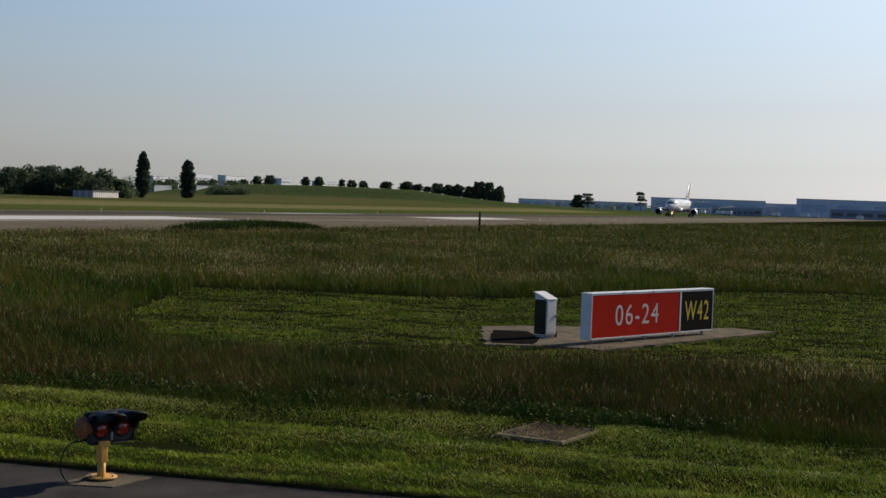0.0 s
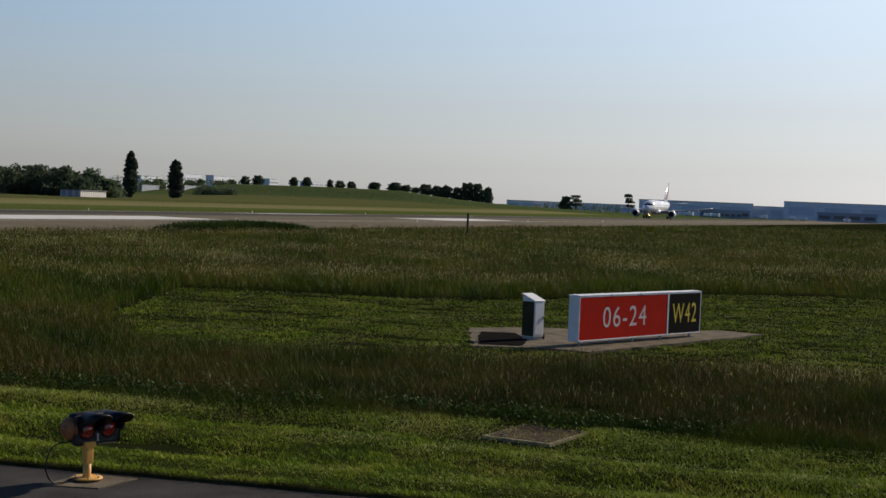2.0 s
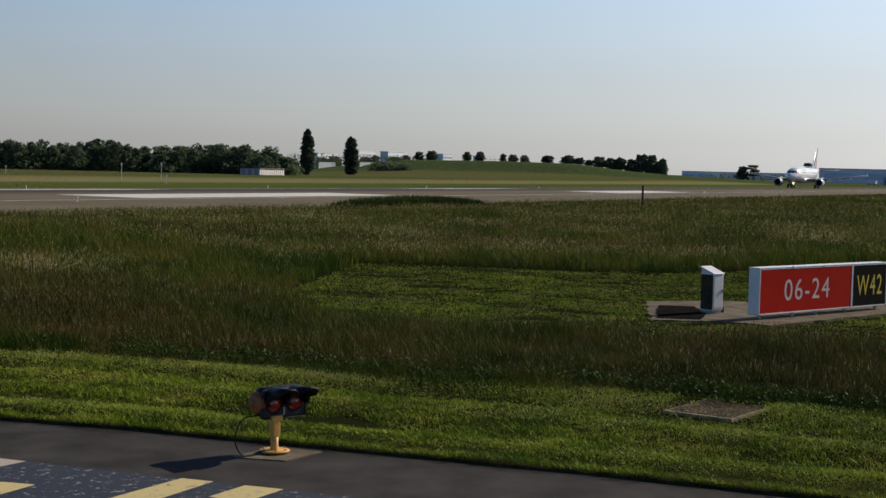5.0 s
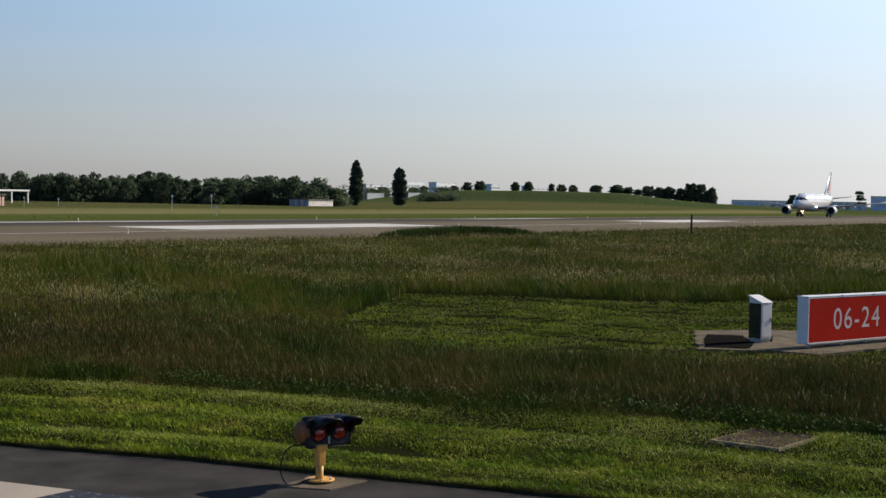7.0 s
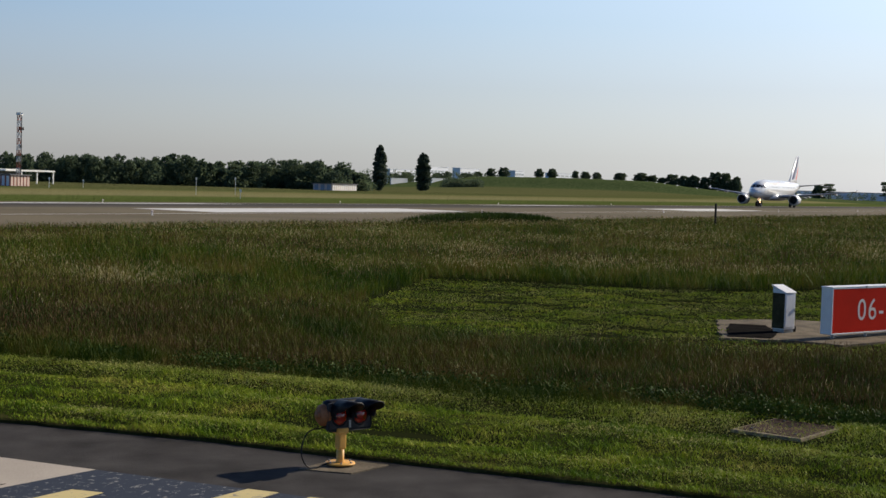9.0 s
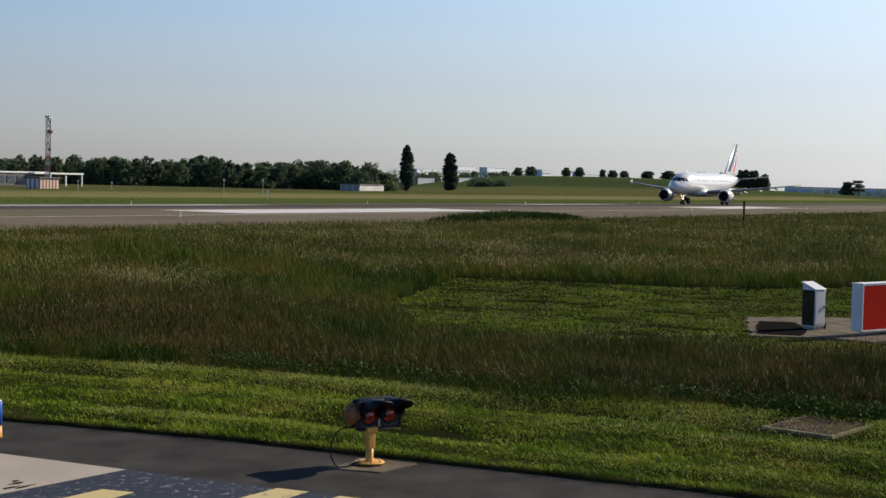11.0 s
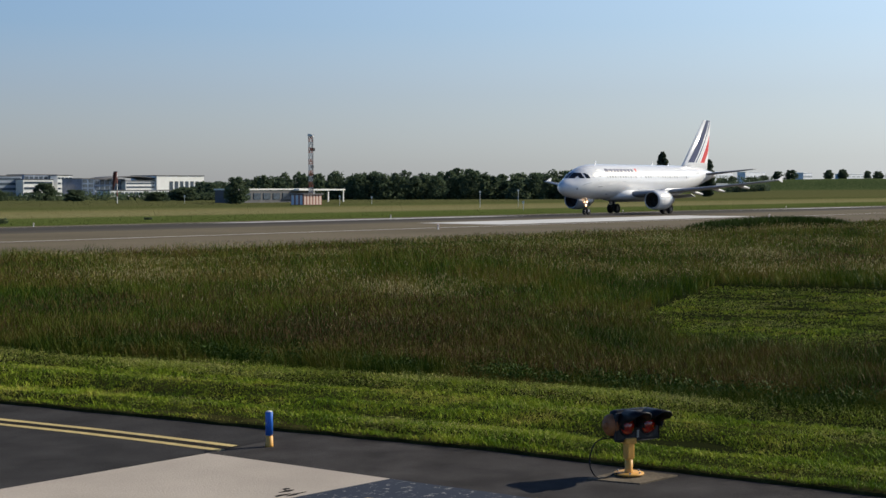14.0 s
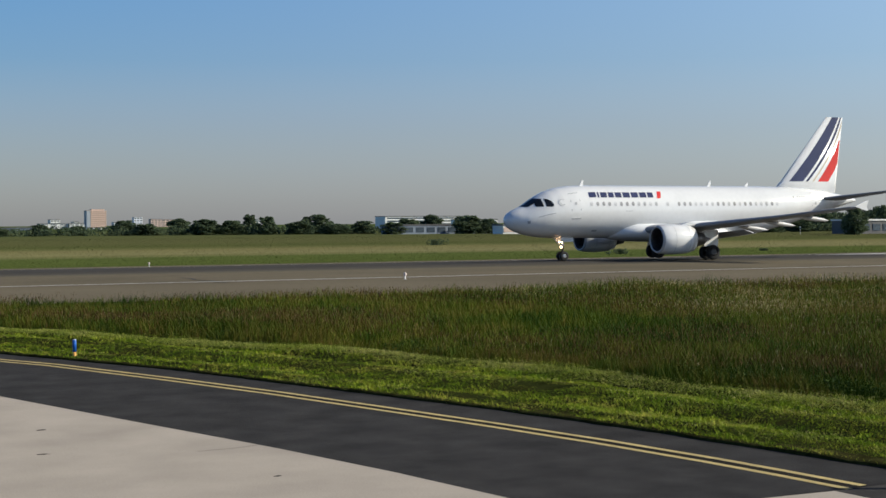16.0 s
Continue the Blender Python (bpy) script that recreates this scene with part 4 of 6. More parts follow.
        eng = part("engine_cowl", lathe([(.88, -.05), (.84, -.9), (.80, -1.0), (.80, -1.02), (.95, .02), (1.04, -.12), (1.13, -.7), (1.15, -1.5), (1.08, -2.5), (.93, -3.1), (.90, -3.05), (.78, -2.6)][4:] , 36, "x"), WHITE_COAT, a, "white engine cowl", True, Matrix.Translation(ec))
        part("inlet_lip", lathe([(.88, -.03), (.90, .02), (.94, .045), (.98, .03), (1.045, -.11)], 36, "x"), fairing_grey, eng, "pale grey inlet lip", True)
        # a black disc gives the depth of the inlet its shade
        bm = bmesh.new()
        tube(bm, (-.8, 0, 0), (-.76, 0, 0), .80, seg=30)
        part("inlet_duct", bm, black, eng, "black disc for the shade behind the fan", True)
        part("inlet_liner", lathe([(.80, -.76), (.80, -.40), (.83, -.12), (.881, -.028)], 36, "x"), hot, eng, "dark inlet liner", True)
        bm = bmesh.new()
        for k in range(20):
            t = 2 * math.pi * k / 20
            q = [bm.verts.new((-.74 + dx, r * math.cos(t + da), r * math.sin(t + da))) for r, da, dx in ((.22, -.1, 0), (.22, .1, -.04), (.79, .16, -.05), (.79, -.02, .03))]
            bm.faces.new(q)
        part("fan", bm, black, eng, "dark fan blades")
        part("spinner", lathe([(.0, -.35), (.12, -.45), (.24, -.74)], 16, "x"), black, eng, "", True)
        part("exhaust_nozzle", lathe([(.70, -2.7), (.62, -3.4), (.46, -4.15), (.42, -4.1), (.40, -3.0)], 28, "x"), hot, eng, "dark metal exhaust nozzle", True)
        part("exhaust_plug", lathe([(.30, -3.4), (.22, -4.3), (.02, -4.9)], 16, "x"), hot, eng, "", True)
        for xr in (-1.05, -2.35):
            part("cowl_seam", lathe([(float(np.interp(-xr, [.12, .7, 1.5, 2.5], [1.04, 1.13, 1.15, 1.08])) + .006, xr - .012), (float(np.interp(-xr, [.12, .7, 1.5, 2.5], [1.04, 1.13, 1.15, 1.08])) + .006, xr + .012)], 36, "x"), seam, eng, "thin grey cowl seam")
        part("strake", boxed(-1.9, -s * .95 - .02, .62, -1.0, -s * .95 + .02, .98), WHITE_COAT, eng)
        part("pylon", foil([((NOSE - 11.2, s * 5.75, 2.62), 4.6, .07, "y"), ((NOSE - 13.0, s * 5.75, 3.05), 3.6, .07, "y")], 6), WHITE_COAT, a, "white engine pylon", True)

    # fin
    part("fin", foil([((NOSE - f[1], 0, f[0]), f[2] - f[1], .10, "y") for f in FIN]), WHITE_COAT, a, "white tail fin with slanted stripes", True)
    for s in (1, -1):
        part("fin_stripe", fin_stripe(.12, .36, .33, .73, s), navy, a, "broad navy stripe on the fin", True)
        part("fin_stripe", fin_stripe(.41, .455, .83, .92, s), navy, a, "thin navy stripe on the fin", True)
        part("fin_stripe", fin_stripe(.535, .56, 1.0, 1.04, s), gold, a, "thin beige stripe on the fin", True)
        part("fin_stripe", fin_stripe(.64, .84, 1.13, 1.38, s), red, a, "tapering red stripe on the fin", True)

    # small skin details on the left and right: emblem ring, static ports, hatch lines
    for s in (1, -1):
        bm = bmesh.new()
        c, nrm = skin(4.15, s * z_angle(4.15, 4.55), .012), skin(4.15, s * z_angle(4.15, 4.55), .5) - skin(4.15, s * z_angle(4.15, 4.55), 0)
        m = Matrix.Translation(c) @ nrm.to_track_quat("Z", "Y").to_matrix().to_4x4()
        outer = [bm.verts.new(m @ Vector((.27 * math.cos(q), .27 * math.sin(q), 0))) for q in (2 * math.pi * i / 24 for i in range(24))]
        inner = [bm.verts.new(m @ Vector((.22 * math.cos(q), .22 * math.sin(q), 0))) for q in (2 * math.pi * i / 24 for i in range(24))]
        for i in range(24):
            bm.faces.new((outer[i], outer[(i + 1) % 24], inner[(i + 1) % 24], inner[i]))
        bmesh.ops.recalc_face_normals(bm, faces=bm.faces[:])
        part("emblem", bm, seam, a, "faint grey ring painted behind the cockpit")
        for xa, xb, za, zb in ((2.15, 3.5, 3.42, 3.38), (1.35, 1.55, 3.12, 2.92), (6.85, 7.3, 2.42, 2.28), (9.6, 10.2, 3.86, 3.83)):
            part("skin_mark", patch(bmesh.new(), xa, xb, s * z_angle(xa, za), s * z_angle(xa, zb), .012), seam, a, "small grey skin marking", True)
        for xr in (26.0, 26.45, 26.7, 26.95, 27.2):
            part("title_bar", patch(bmesh.new(), xr, xr + .16, s * z_angle(xr, 5.02), s * z_angle(xr, 4.82), .012), seam, a, "small grey painted mark near the tail", True)
    # aerials
    for xn, zz, h in ((6.6, 5.85, .42), (18.6, 5.86, .45), (22.3, 5.86, .3)):
        bm = bmesh.new()
        q = [bm.verts.new((NOSE - xn - dx, dy, zz + dz)) for dy in (-.02, .02) for dx, dz in ((0, 0), (.32, 0), (.36, h), (.22, h))]
        bm.faces.new(q[:4]), bm.faces.new(q[4:])
        for i in range(4):
            bm.faces.new((q[i], q[(i + 1) % 4], q[4 + (i + 1) % 4], q[4 + i]))
        bmesh.ops.recalc_face_normals(bm, faces=bm.faces[:])
        part("aerial", bm, WHITE_COAT, a)

    # gear
    def wheel(parent, x, y, r, w):
        bm = lathe([(r * .55, -w * .5), (r * .86, -w * .5), (r * .97, -w * .36), (r, -w * .15), (r, w * .15), (r * .97, w * .36), (r * .86, w * .5), (r * .55, w * .5)], 28, "y")
        t = part("wheel", bm, black, parent, "black tyre", True, pose(x, y, r))
        bm = lathe([(.02, -w * .40), (r * .28, -w * .44), (r * .50, -w * .40), (r * .56, 0), (r * .50, w * .40), (r * .28, w * .44), (.02, w * .40)], 20, "y")
        part("rim", bm, bare if r < .5 else hub, t, "pale metal rim" if r < .5 else "dark metal rim", True)

    gear = part("nose_gear", tube(tube(bmesh.new(), (0, 0, .38), (-.05, 0, 1.95), .085), (-.05, -.3, .38), (-.05, .3, .38), .06), bare, a, "white nose gear leg", True)
    part("drag_brace", tube(bmesh.new(), (0, 0, 1.05), (.95, 0, 1.95), .05), WHITE_COAT, gear)
    for y in (-.26, .26):
        wheel(gear, 0, y, .38, .22)
    for y in (-.42, .42):
        part("gear_door", boxed(-.7, y - .015, 1.5, .35, y + .015, 1.95), WHITE_COAT, gear)
    for y, z in ((-.2, 1.48), (.2, 1.48), (.05, 1.08)):
        bm = lathe([(.02, .08), (.07, .065), (.085, .0), (.05, -.06)], 14, "x")
        part("landing_light", bm, lamp, gear, "bright warm landing light", True, pose(.14, y, z))
    for s in (1, -1):
        mg = part("main_gear", tube(tube(bmesh.new(), (-11.04, s * 3.8, .58), (-11.04, s * 3.8, 2.5), .14), (-11.04, s * 3.3, .58), (-11.04, s * 4.3, .58), .1), bare, a, "white main gear leg", True)
        part("side_brace", tube(bmesh.new(), (-11.04, s * 3.8, 1.25), (-11.04, s * 2.0, 2.2), .07), WHITE_COAT, mg)
        part("gear_door", boxed(-11.7, s * 4.02 - .02, 1.05, -10.4, s * 4.02 + .02, 2.35), WHITE_COAT, mg)
        for y in (3.34, 4.26):
            wheel(mg, -11.04, s * y, .585, .40)
    return a


airliner = build_airliner()


# ---- trees ----
RNG = np.random.default_rng(7)


def leaf_cloud(centres, radii, per, size, rng):
    """Many small bent leaves on the shells of lumps."""
    n = len(centres) * per
    c, r = np.repeat(centres, per, 0), np.repeat(radii, per, 0)
    d = rng.normal(size=(n, 3))
    d /= np.linalg.norm(d, axis=1)[:, None]
    pos = c + d * r * (rng.uniform(.55, 1.05, (n, 1)))
    u = rng.normal(size=(n, 3))
    u /= np.linalg.norm(u, axis=1)[:, None]
    v = np.cross(u, d + rng.normal(size=(n, 3)) * .5)
    v /= np.linalg.norm(v, axis=1)[:, None] + 1e-9
    s = size * rng.uniform(.6, 1.3, (n, 1))
    quad = np.stack([pos - u * s, pos + v * s * .55, pos + u * s, pos - v * s * .55], 1)
    return quad.reshape(-1, 3)


def quads_mesh(name, co, mat, corners=4):
    n = len(co) // corners
    me = bpy.data.meshes.new(name)
    me.vertices.add(len(co))
    me.vertices.foreach_set("co", np.ascontiguousarray(co, np.float32).ravel())
    me.loops.add(n * corners)
    me.loops.foreach_set("vertex_index", np.arange(n * corners, dtype=np.int32))
    me.polygons.add(n)
    me.polygons.foreach_set("loop_start", np.arange(0, n * corners, corners, dtype=np.int32))
    me.materials.append(mat)
    me.update(calc_edges=True)
    return me


def crown_lumps(kind, h, w, rng):
    cs, rs = [], []
    if kind == "poplar":
        for i in range(150):
            k = (i + rng.uniform(0, 1)) / 150
            half = w / 2 * float(np.interp(k, [0, .06, .25, .5, .8, .94, 1], [.62, .78, .95, 1, .78, .45, .15]))
            a = rng.uniform(0, 6.28)
            q = half * rng.uniform(.35, .68)
            cs.append((q * math.cos(a), q * math.sin(a), h * (.02 + .95 * k)))
            rs.append((half * .42, half * .42, h * .04))
    elif kind == "cedar":
        for lv in range(7):
            k = .30 + .1 * lv + rng.uniform(-.04, .04)
            half = w / 2 * (1 - .75 * (k - .3))
            for i in range(5):
                a = rng.uniform(0, 6.28)
                q = half * rng.uniform(.3, 1)
                cs.append((q * math.cos(a), q * math.sin(a), h * k))
                rs.append((w * .17, w * .17, h * .035))
    else:
        for i in range(34):
            k = .03 + .87 * (i + .5) / 34
            half = w / 2 * math.sqrt(max(.02, 1 - ((k - .3) / .66) ** 2))
            a, q = 2.4 * i, rng.uniform(.25, .8)
            cs.append((half * q * math.cos(a), half * q * math.sin(a), h * k))
            z = rng.uniform(.11, .21) * (1.15 - .5 * k)
            rs.append((w * z, w * z, h * z * .7))
    return np.array(cs), np.array(rs)


def tree_meshes(kind, h, w, seed, per=120, leaf=.36):
    rng = np.random.default_rng(seed)
    bm = bmesh.new()
    tube(bm, (0, 0, -.3), (0, 0, h * .5), .022 * h, .013 * h, 8)
    for i in range(6):
        a = rng.uniform(0, 6.28)
        z0 = h * rng.uniform(.18, .45)
        tube(bm, (0, 0, z0), (w * .3 * math.cos(a), w * .3 * math.sin(a), z0 + h * .28), .009 * h, .003 * h, 6)
    trunk = mesh_of("trunk", bm, BARK)
    cs, rs = crown_lumps(kind, h, w, rng)
    crown = quads_mesh("crown", leaf_cloud(cs, rs, per, leaf, rng), LEAF_POPLAR if kind == "poplar" else LEAF)
    return trunk, crown


KINDS = {}
for i in range(5):
    KINDS["round", i] = tree_meshes("round", 8.0, 8.0, 20 + i)
KINDS["poplar", 0] = tree_meshes("poplar", 15.0, 4.0, 40, 120, .24)
KINDS["poplar", 1] = tree_meshes("poplar", 15.0, 4.0, 41, 120, .24)
KINDS["cedar", 0] = tree_meshes("cedar", 10.0, 7.0, 50, 90, .35)


def tree(az, r, h, w, kind="round", seed=0, label="", group=""):
    trunk, crown = KINDS[kind, seed % (5 if kind == "round" else 2 if kind == "poplar" else 1)]
    x, y = polar(az, r)
    base = {"round": (8.0, 8.0), "poplar": (15.0, 4.0), "cedar": (10.0, 7.0)}[kind]
    t = thing("poplar" if kind == "poplar" else "tree", pose(x, y, float(ground_z(x, y)), 0, 0, 47 * seed), label or "leafy dark green tree at the airfield's edge", "tree", group)
    t.scale = (w / base[1], w / base[1], h / base[0])
    for n, me in (("trunk", trunk), ("crown", crown)):
        o = new(n, me)
        o.parent = t
    return t


def lift(elev, r):
    """Height over the ground of what shows at that elevation and distance."""
    return 3.1 + r * math.tan(radians(elev))


tree(32.60, 480, lift(1.42, 480), 5.4, "poplar", 0, "tall slender dark poplar")
tree(30.90, 540, lift(1.16, 540), 6.4, "poplar", 1, "tall dark poplar with a broader crown")
tree(49.2, 318, lift(.52, 318), 5.9, "round", 2, "dense round dark tree standing alone")
# on the hill
for i, (az, top, wd) in enumerate(((28.25, .58, 1.0), (27.75, .64, 1.1), (26.35, .62, .85), (25.85, .65, .9), (24.95, .58, .7), (24.55, .56, 1.0), (24.1, .55, .9), (23.2, .55, 1.3), (22.4, .58, 1.5), (21.95, .5, 1.0), (21.6, .42, .8), (20.55, .44, .9), (21.2, .56, 1.3), (20.75, .52, 1.2), (20.35, .55, 1.1), (19.95, .5, 1.2), (19.55, .72, 1.5), (19.15, .68, 1.3), (18.75, .56, .9))):
    r = 696
    x, y = polar(az, r)
    tree(az, r, lift(top + .07, r) - float(ground_z(x, y)), wd * 6.2, "round", i, "rounded dark tree on the grassy bank")
for i, (az, top, r) in enumerate(((15.7, .32, 820), (15.3, .42, 820), (13.25, .62, 900))):
    tree(az, r, lift(top, r), 9 if i < 2 else 7, "cedar" if i else "round", i, "dark spreading conifer before the hangars" if i else "")
for i, (az, top, wd) in enumerate(((32.05, .34, 1.0), (31.55, .40, 1.3), (30.35, .40, 1.1), (29.95, .46, .9), (29.2, .42, 1.4), (28.75, .50, .8))):
    tree(az, 735, lift(top, 735) - float(ground_z(*polar(az, 735))), wd * 7.5, "round", i + 1, "dark tree in front of the pale buildings behind the bank")
# left edge of the airfield
for i, (az, top, wd, r) in enumerate(((51.2, .1, 7, 400), (52.3, -.08, 6, 390), (55.3, .02, 6, 400), (56.4, .30, 7, 430), (58.3, .1, 6, 420), (59.9, .02, 8, 430), (60.5, .34, 8.5, 430), (61.2, .20, 7, 440), (63.2, .18, 6, 400), (64.0, .30, 9, 400), (65.4, .34, 7, 420), (66.3, .18, 8, 410), (66.9, .05, 7, 400), (68.1, .12, 7, 420), (69.2, .0, 8, 410), (69.9, .38, 9, 430), (70.6, .12, 8, 420), (71.8, .32, 6, 420), (72.5, .42, 4.5, 430), (73.2, .16, 8, 420), (74.2, .22, 9, 420), (75.2, .24, 8, 430), (76.5, .05, 8, 420), (77.3, .2, 8, 430), (79.0, -.02, 6, 430), (80.4, .04, 7, 430), (81.8, -.1, 5, 420))):
    tree(az, r, lift(top, r), wd * 1.2, "round", i + 3)

# woods behind the runway
def build_woods():
    cs, rs = [], []
    rng = np.random.default_rng(5)
    for az in np.arange(33.3, 51.5, .42):
        for row in range(3):
            r = 428 + 12 * row + rng.uniform(-5, 5)
            a = az + rng.uniform(-.15, .15)
            top = float(np.interp(a, [33.3, 34.0, 36.2, 37.9, 39, 40, 42, 44.5, 47, 48, 49.5, 51.5], [.40, .66, .78, .58, .68, .84, .68, .64, .62, .58, .34, .1])) + rng.uniform(-.27, .12) - .07 * (row == 0)
            h = lift(top, r)
            x, y = polar(a, r)
            c, q = crown_lumps("round", h, rng.uniform(5, 9), rng)
            cs.append(c + [x, y, 0]), rs.append(q)
            c2 = np.array([[x + rng.uniform(-3, 3), y + rng.uniform(-3, 3), h * k] for k in (.06, .16, .28, .42)])
            cs.append(c2), rs.append(np.array([[3.2, 3.2, 1.5]] * 4))
    me = quads_mesh("woods", leaf_cloud(np.concatenate(cs), np.concatenate(rs), 29, .42, rng), LEAF)
    tagged(new("woods", me), "dense dark green wood along the airfield", "woods", kind="stuff")


build_woods()


def hedge(name, az0, az1, r, top, n, label, seed):
    rng = np.random.default_rng(seed)
    cs, rs = [], []
    for k in range(n):
        a = az0 + (az1 - az0) * (k + rng.uniform(0, 1)) / n
        x, y = polar(a, r + rng.uniform(-6, 6))
        h = lift(top + rng.uniform(-.08, .06), r)
        cs += [(x, y, h * .3), (x + 1, y, h * .7)]
        rs += [(2.2, 2.2, h * .35), (1.8, 1.8, h * .33)]
    tagged(new(name, quads_mesh(name, leaf_cloud(np.array(cs), np.array(rs), 40, .38, rng), LEAF)), label, "hedge", kind="stuff")


hedge("hedge", 50, 83, 425, -.10, 150, "low dark hedge and scrub along the airfield's edge", 3)
hedge("hedge", 28.4, 33.4, 690, .44, 55, "dark scrub behind the grassy bank", 9)
hedge("hedge", 28.65, 30.1, 646, .17, 85, "dark overgrown mound at the foot of the bank", 12)
hedge("hedge", 13.5, 17, 830, .06, 20, "dark scrub before the hangars", 4)

# ---- far buildings ----
WALL_WHITE = surface("white_render", (0.82, 0.82, 0.80), 0.8, scale=.3, fine=3, spread=0.06, bump=0)
WALL_GREY = surface("grey_cladding", (0.38, 0.42, 0.47), 0.6, scale=.2, fine=3, spread=0.1, bump=0)
WALL_BLUE = surface("blue_grey_cladding", (0.27, 0.32, 0.40), 0.6, scale=.1, fine=2, spread=0.12, bump=0)
# lightened and blued so the colour carries the haze before far walls
WALL_PALE = surface("pale_hazed_render", (0.74, 0.77, 0.84), 0.8, scale=.3, fine=3, spread=0.06, bump=0)
WALL_TAN = surface("tan_brick", (0.40, 0.26, 0.19), 0.85, scale=.2, fine=3, spread=0.1, bump=0)
WALL_PINK = surface("pale_pink_render", (0.66, 0.50, 0.43), 0.85, scale=.3, fine=4, spread=0.08, bump=0)
STRIPE_RED = surface("faded_red", (0.34, 0.12, 0.09), 0.8, scale=.6, fine=5, spread=0.12, bump=0)
ROOF = surface("flat_roof", (0.13, 0.13, 0.135), 0.85, scale=.3, fine=4, spread=0.12, bump=0)
GLASS = surface("window_band", (0.075, 0.10, 0.13), 0.15, scale=.4, fine=2, spread=0.3, bump=0)


def site(name, az0, az1, r, label, category="building", group=""):
    """An empty on the ground, x along the front (towards smaller bearings), -y towards the runway. Returns it and the width."""
    mid = (az0 + az1) / 2
    x, y = polar(mid, r)
    square = mid > 24       # these stand square to the runway
    wide = 2 * r * math.tan(radians(abs(az0 - az1) / 2)) / (math.sin(radians(mid)) if square else 1)
    return thing(name, pose(x, y, min(0.0, float(ground_z(x, y))), 0, 0, 0 if square else mid - 90), label, category, group), wide


def block(parent, x0, x1, z0, z1, depth, wall, rows=0, cols=0, y0=0.0, band_h=.5, glass=GLASS, roof=ROOF):
    part("wall", boxed(x0, y0, z0, x1, y0 + depth, z1), wall, parent)
    part("roof", boxed(x0 - .2, y0 - .2, z1, x1 + .2, y0 + depth + .2, z1 + .35), roof, parent)
    w0 = None
    for i in range(rows):
        zz = z0 + (z1 - z0) * (i + .5) / rows
        hh = (z1 - z0) / rows * band_h / 2
        for k in range(max(1, cols)):
            cw = (x1 - x0) / max(1, cols)
            cx = x0 + cw * (k + .5)
            if w0 is None:
                w0 = part("window", boxed(-cw * .36 if cols > 1 else -cw * .47, -.12, -hh, cw * .36 if cols > 1 else cw * .47, .05, hh), glass, parent, "", m=pose(cx, y0, zz))
            else:
                again("window", w0, parent, pose(cx, y0, zz))


def front_block(parent, az0, az1, elev, wall, rows=0, cols=0, y0=0.0, depth=14.0, **k):
    """A block of a runway-facing building between two bearings, up to an elevation."""
    far = parent.location.y + y0
    x0, x1 = far / math.tan(radians(az0)) - parent.location.x, far / math.tan(radians(az1)) - parent.location.x
    block(parent, x0, x1, 0, lift(elev, far / math.sin(radians((az0 + az1) / 2))), depth, wall, rows, cols, y0=y0, **k)
    return x0, x1


WALL_GLASSY = surface("blue_glass_front", (0.16, 0.22, 0.32), 0.12, scale=.3, fine=2, spread=0.2, bump=0)
b, w = site("office_block", 54.9, 50.6, 640, "modern office building of blue glass with a white wing")
x0, x1 = front_block(b, 55.05, 54.6, .40, WALL_GLASSY, 4, 2, band_h=.7)
front_block(b, 54.58, 53.45, .38, WALL_BLUE, 3, 6, y0=1.0, band_h=.7)
front_block(b, 53.42, 52.3, .31, WALL_WHITE, 4, 1, y0=-2.0, band_h=.42)
x0, x1 = front_block(b, 52.25, 50.45, .51, WALL_WHITE, 0, 0, y0=-3.0, depth=18)
for k in range(6):
    xx = x0 + (x1 - x0) * (.30 + .11 * k)
    part("window", boxed(xx - .9, -3.12, 1.6, xx + .9, -2.9, lift(.42, 640) - 1.2), GLASS, b, "tall dark window")
front_block(b, 54.0, 51.6, -.05, WALL_WHITE, 1, 14, y0=-16.0, depth=9, band_h=.55)
bm = bmesh.new()
xa, xb = (b.location.y / math.tan(radians(q)) - b.location.x for q in (54.3, 52.2))
zr = lift(.37, 650)
rows = [[bm.verts.new((xa + (xb - xa) * i / 12, y, zr + 1.5 * math.sin(math.pi * i / 12) ** .6 + dz)) for y, dz in ((-2, 0), (12, 0), (12, -.4), (-2, -.4))] for i in range(13)]
for p, q in zip(rows, rows[1:]):
    for i in range(4):
        bm.faces.new((p[i], p[(i + 1) % 4], q[(i + 1) % 4], q[i]))
bmesh.ops.recalc_face_normals(bm, faces=bm.faces[:])
part("curved_roof", bm, ROOF, b, "low curved dark roof", True)
b, w = site("office_block", 58.6, 55.1, 680, "modern glass office building with white front and end wall")
front_block(b, 58.6, 57.25, .51, WALL_BLUE, 4, 1, y0=0, band_h=.5)
front_block(b, 57.15, 55.95, .55, WALL_BLUE, 3, 7, y0=4, band_h=.6)
front_block(b, 57.2, 56.1, .37, WALL_WHITE, 3, 1, y0=-6, band_h=.40)
front_block(b, 55.95, 55.4, .53, WALL_WHITE, 4, 4, y0=-2, band_h=.35, depth=20)
b, w = site("house", 59.7, 58.9, 640, "pale grey cubic building with dark windows")
block(b, -w / 2, w / 2, 0, lift(.22, 640), 12, WALL_WHITE, 3, 2)
b, w = site("low_building", 62.6, 61.15, 386, "low white service building with garage fronts")
block(b, -w / 2, w * .25, 0, 2.2, 6, WALL_WHITE, 1, 1, band_h=.55, glass=WALL_PINK)
block(b, w * .25, w / 2, 0, 2.35, 7, WALL_WHITE, 1, 3, y0=-1, band_h=.35)
b, w = site("low_building", 66.9, 62.7, 405, "long low dark glazed building")
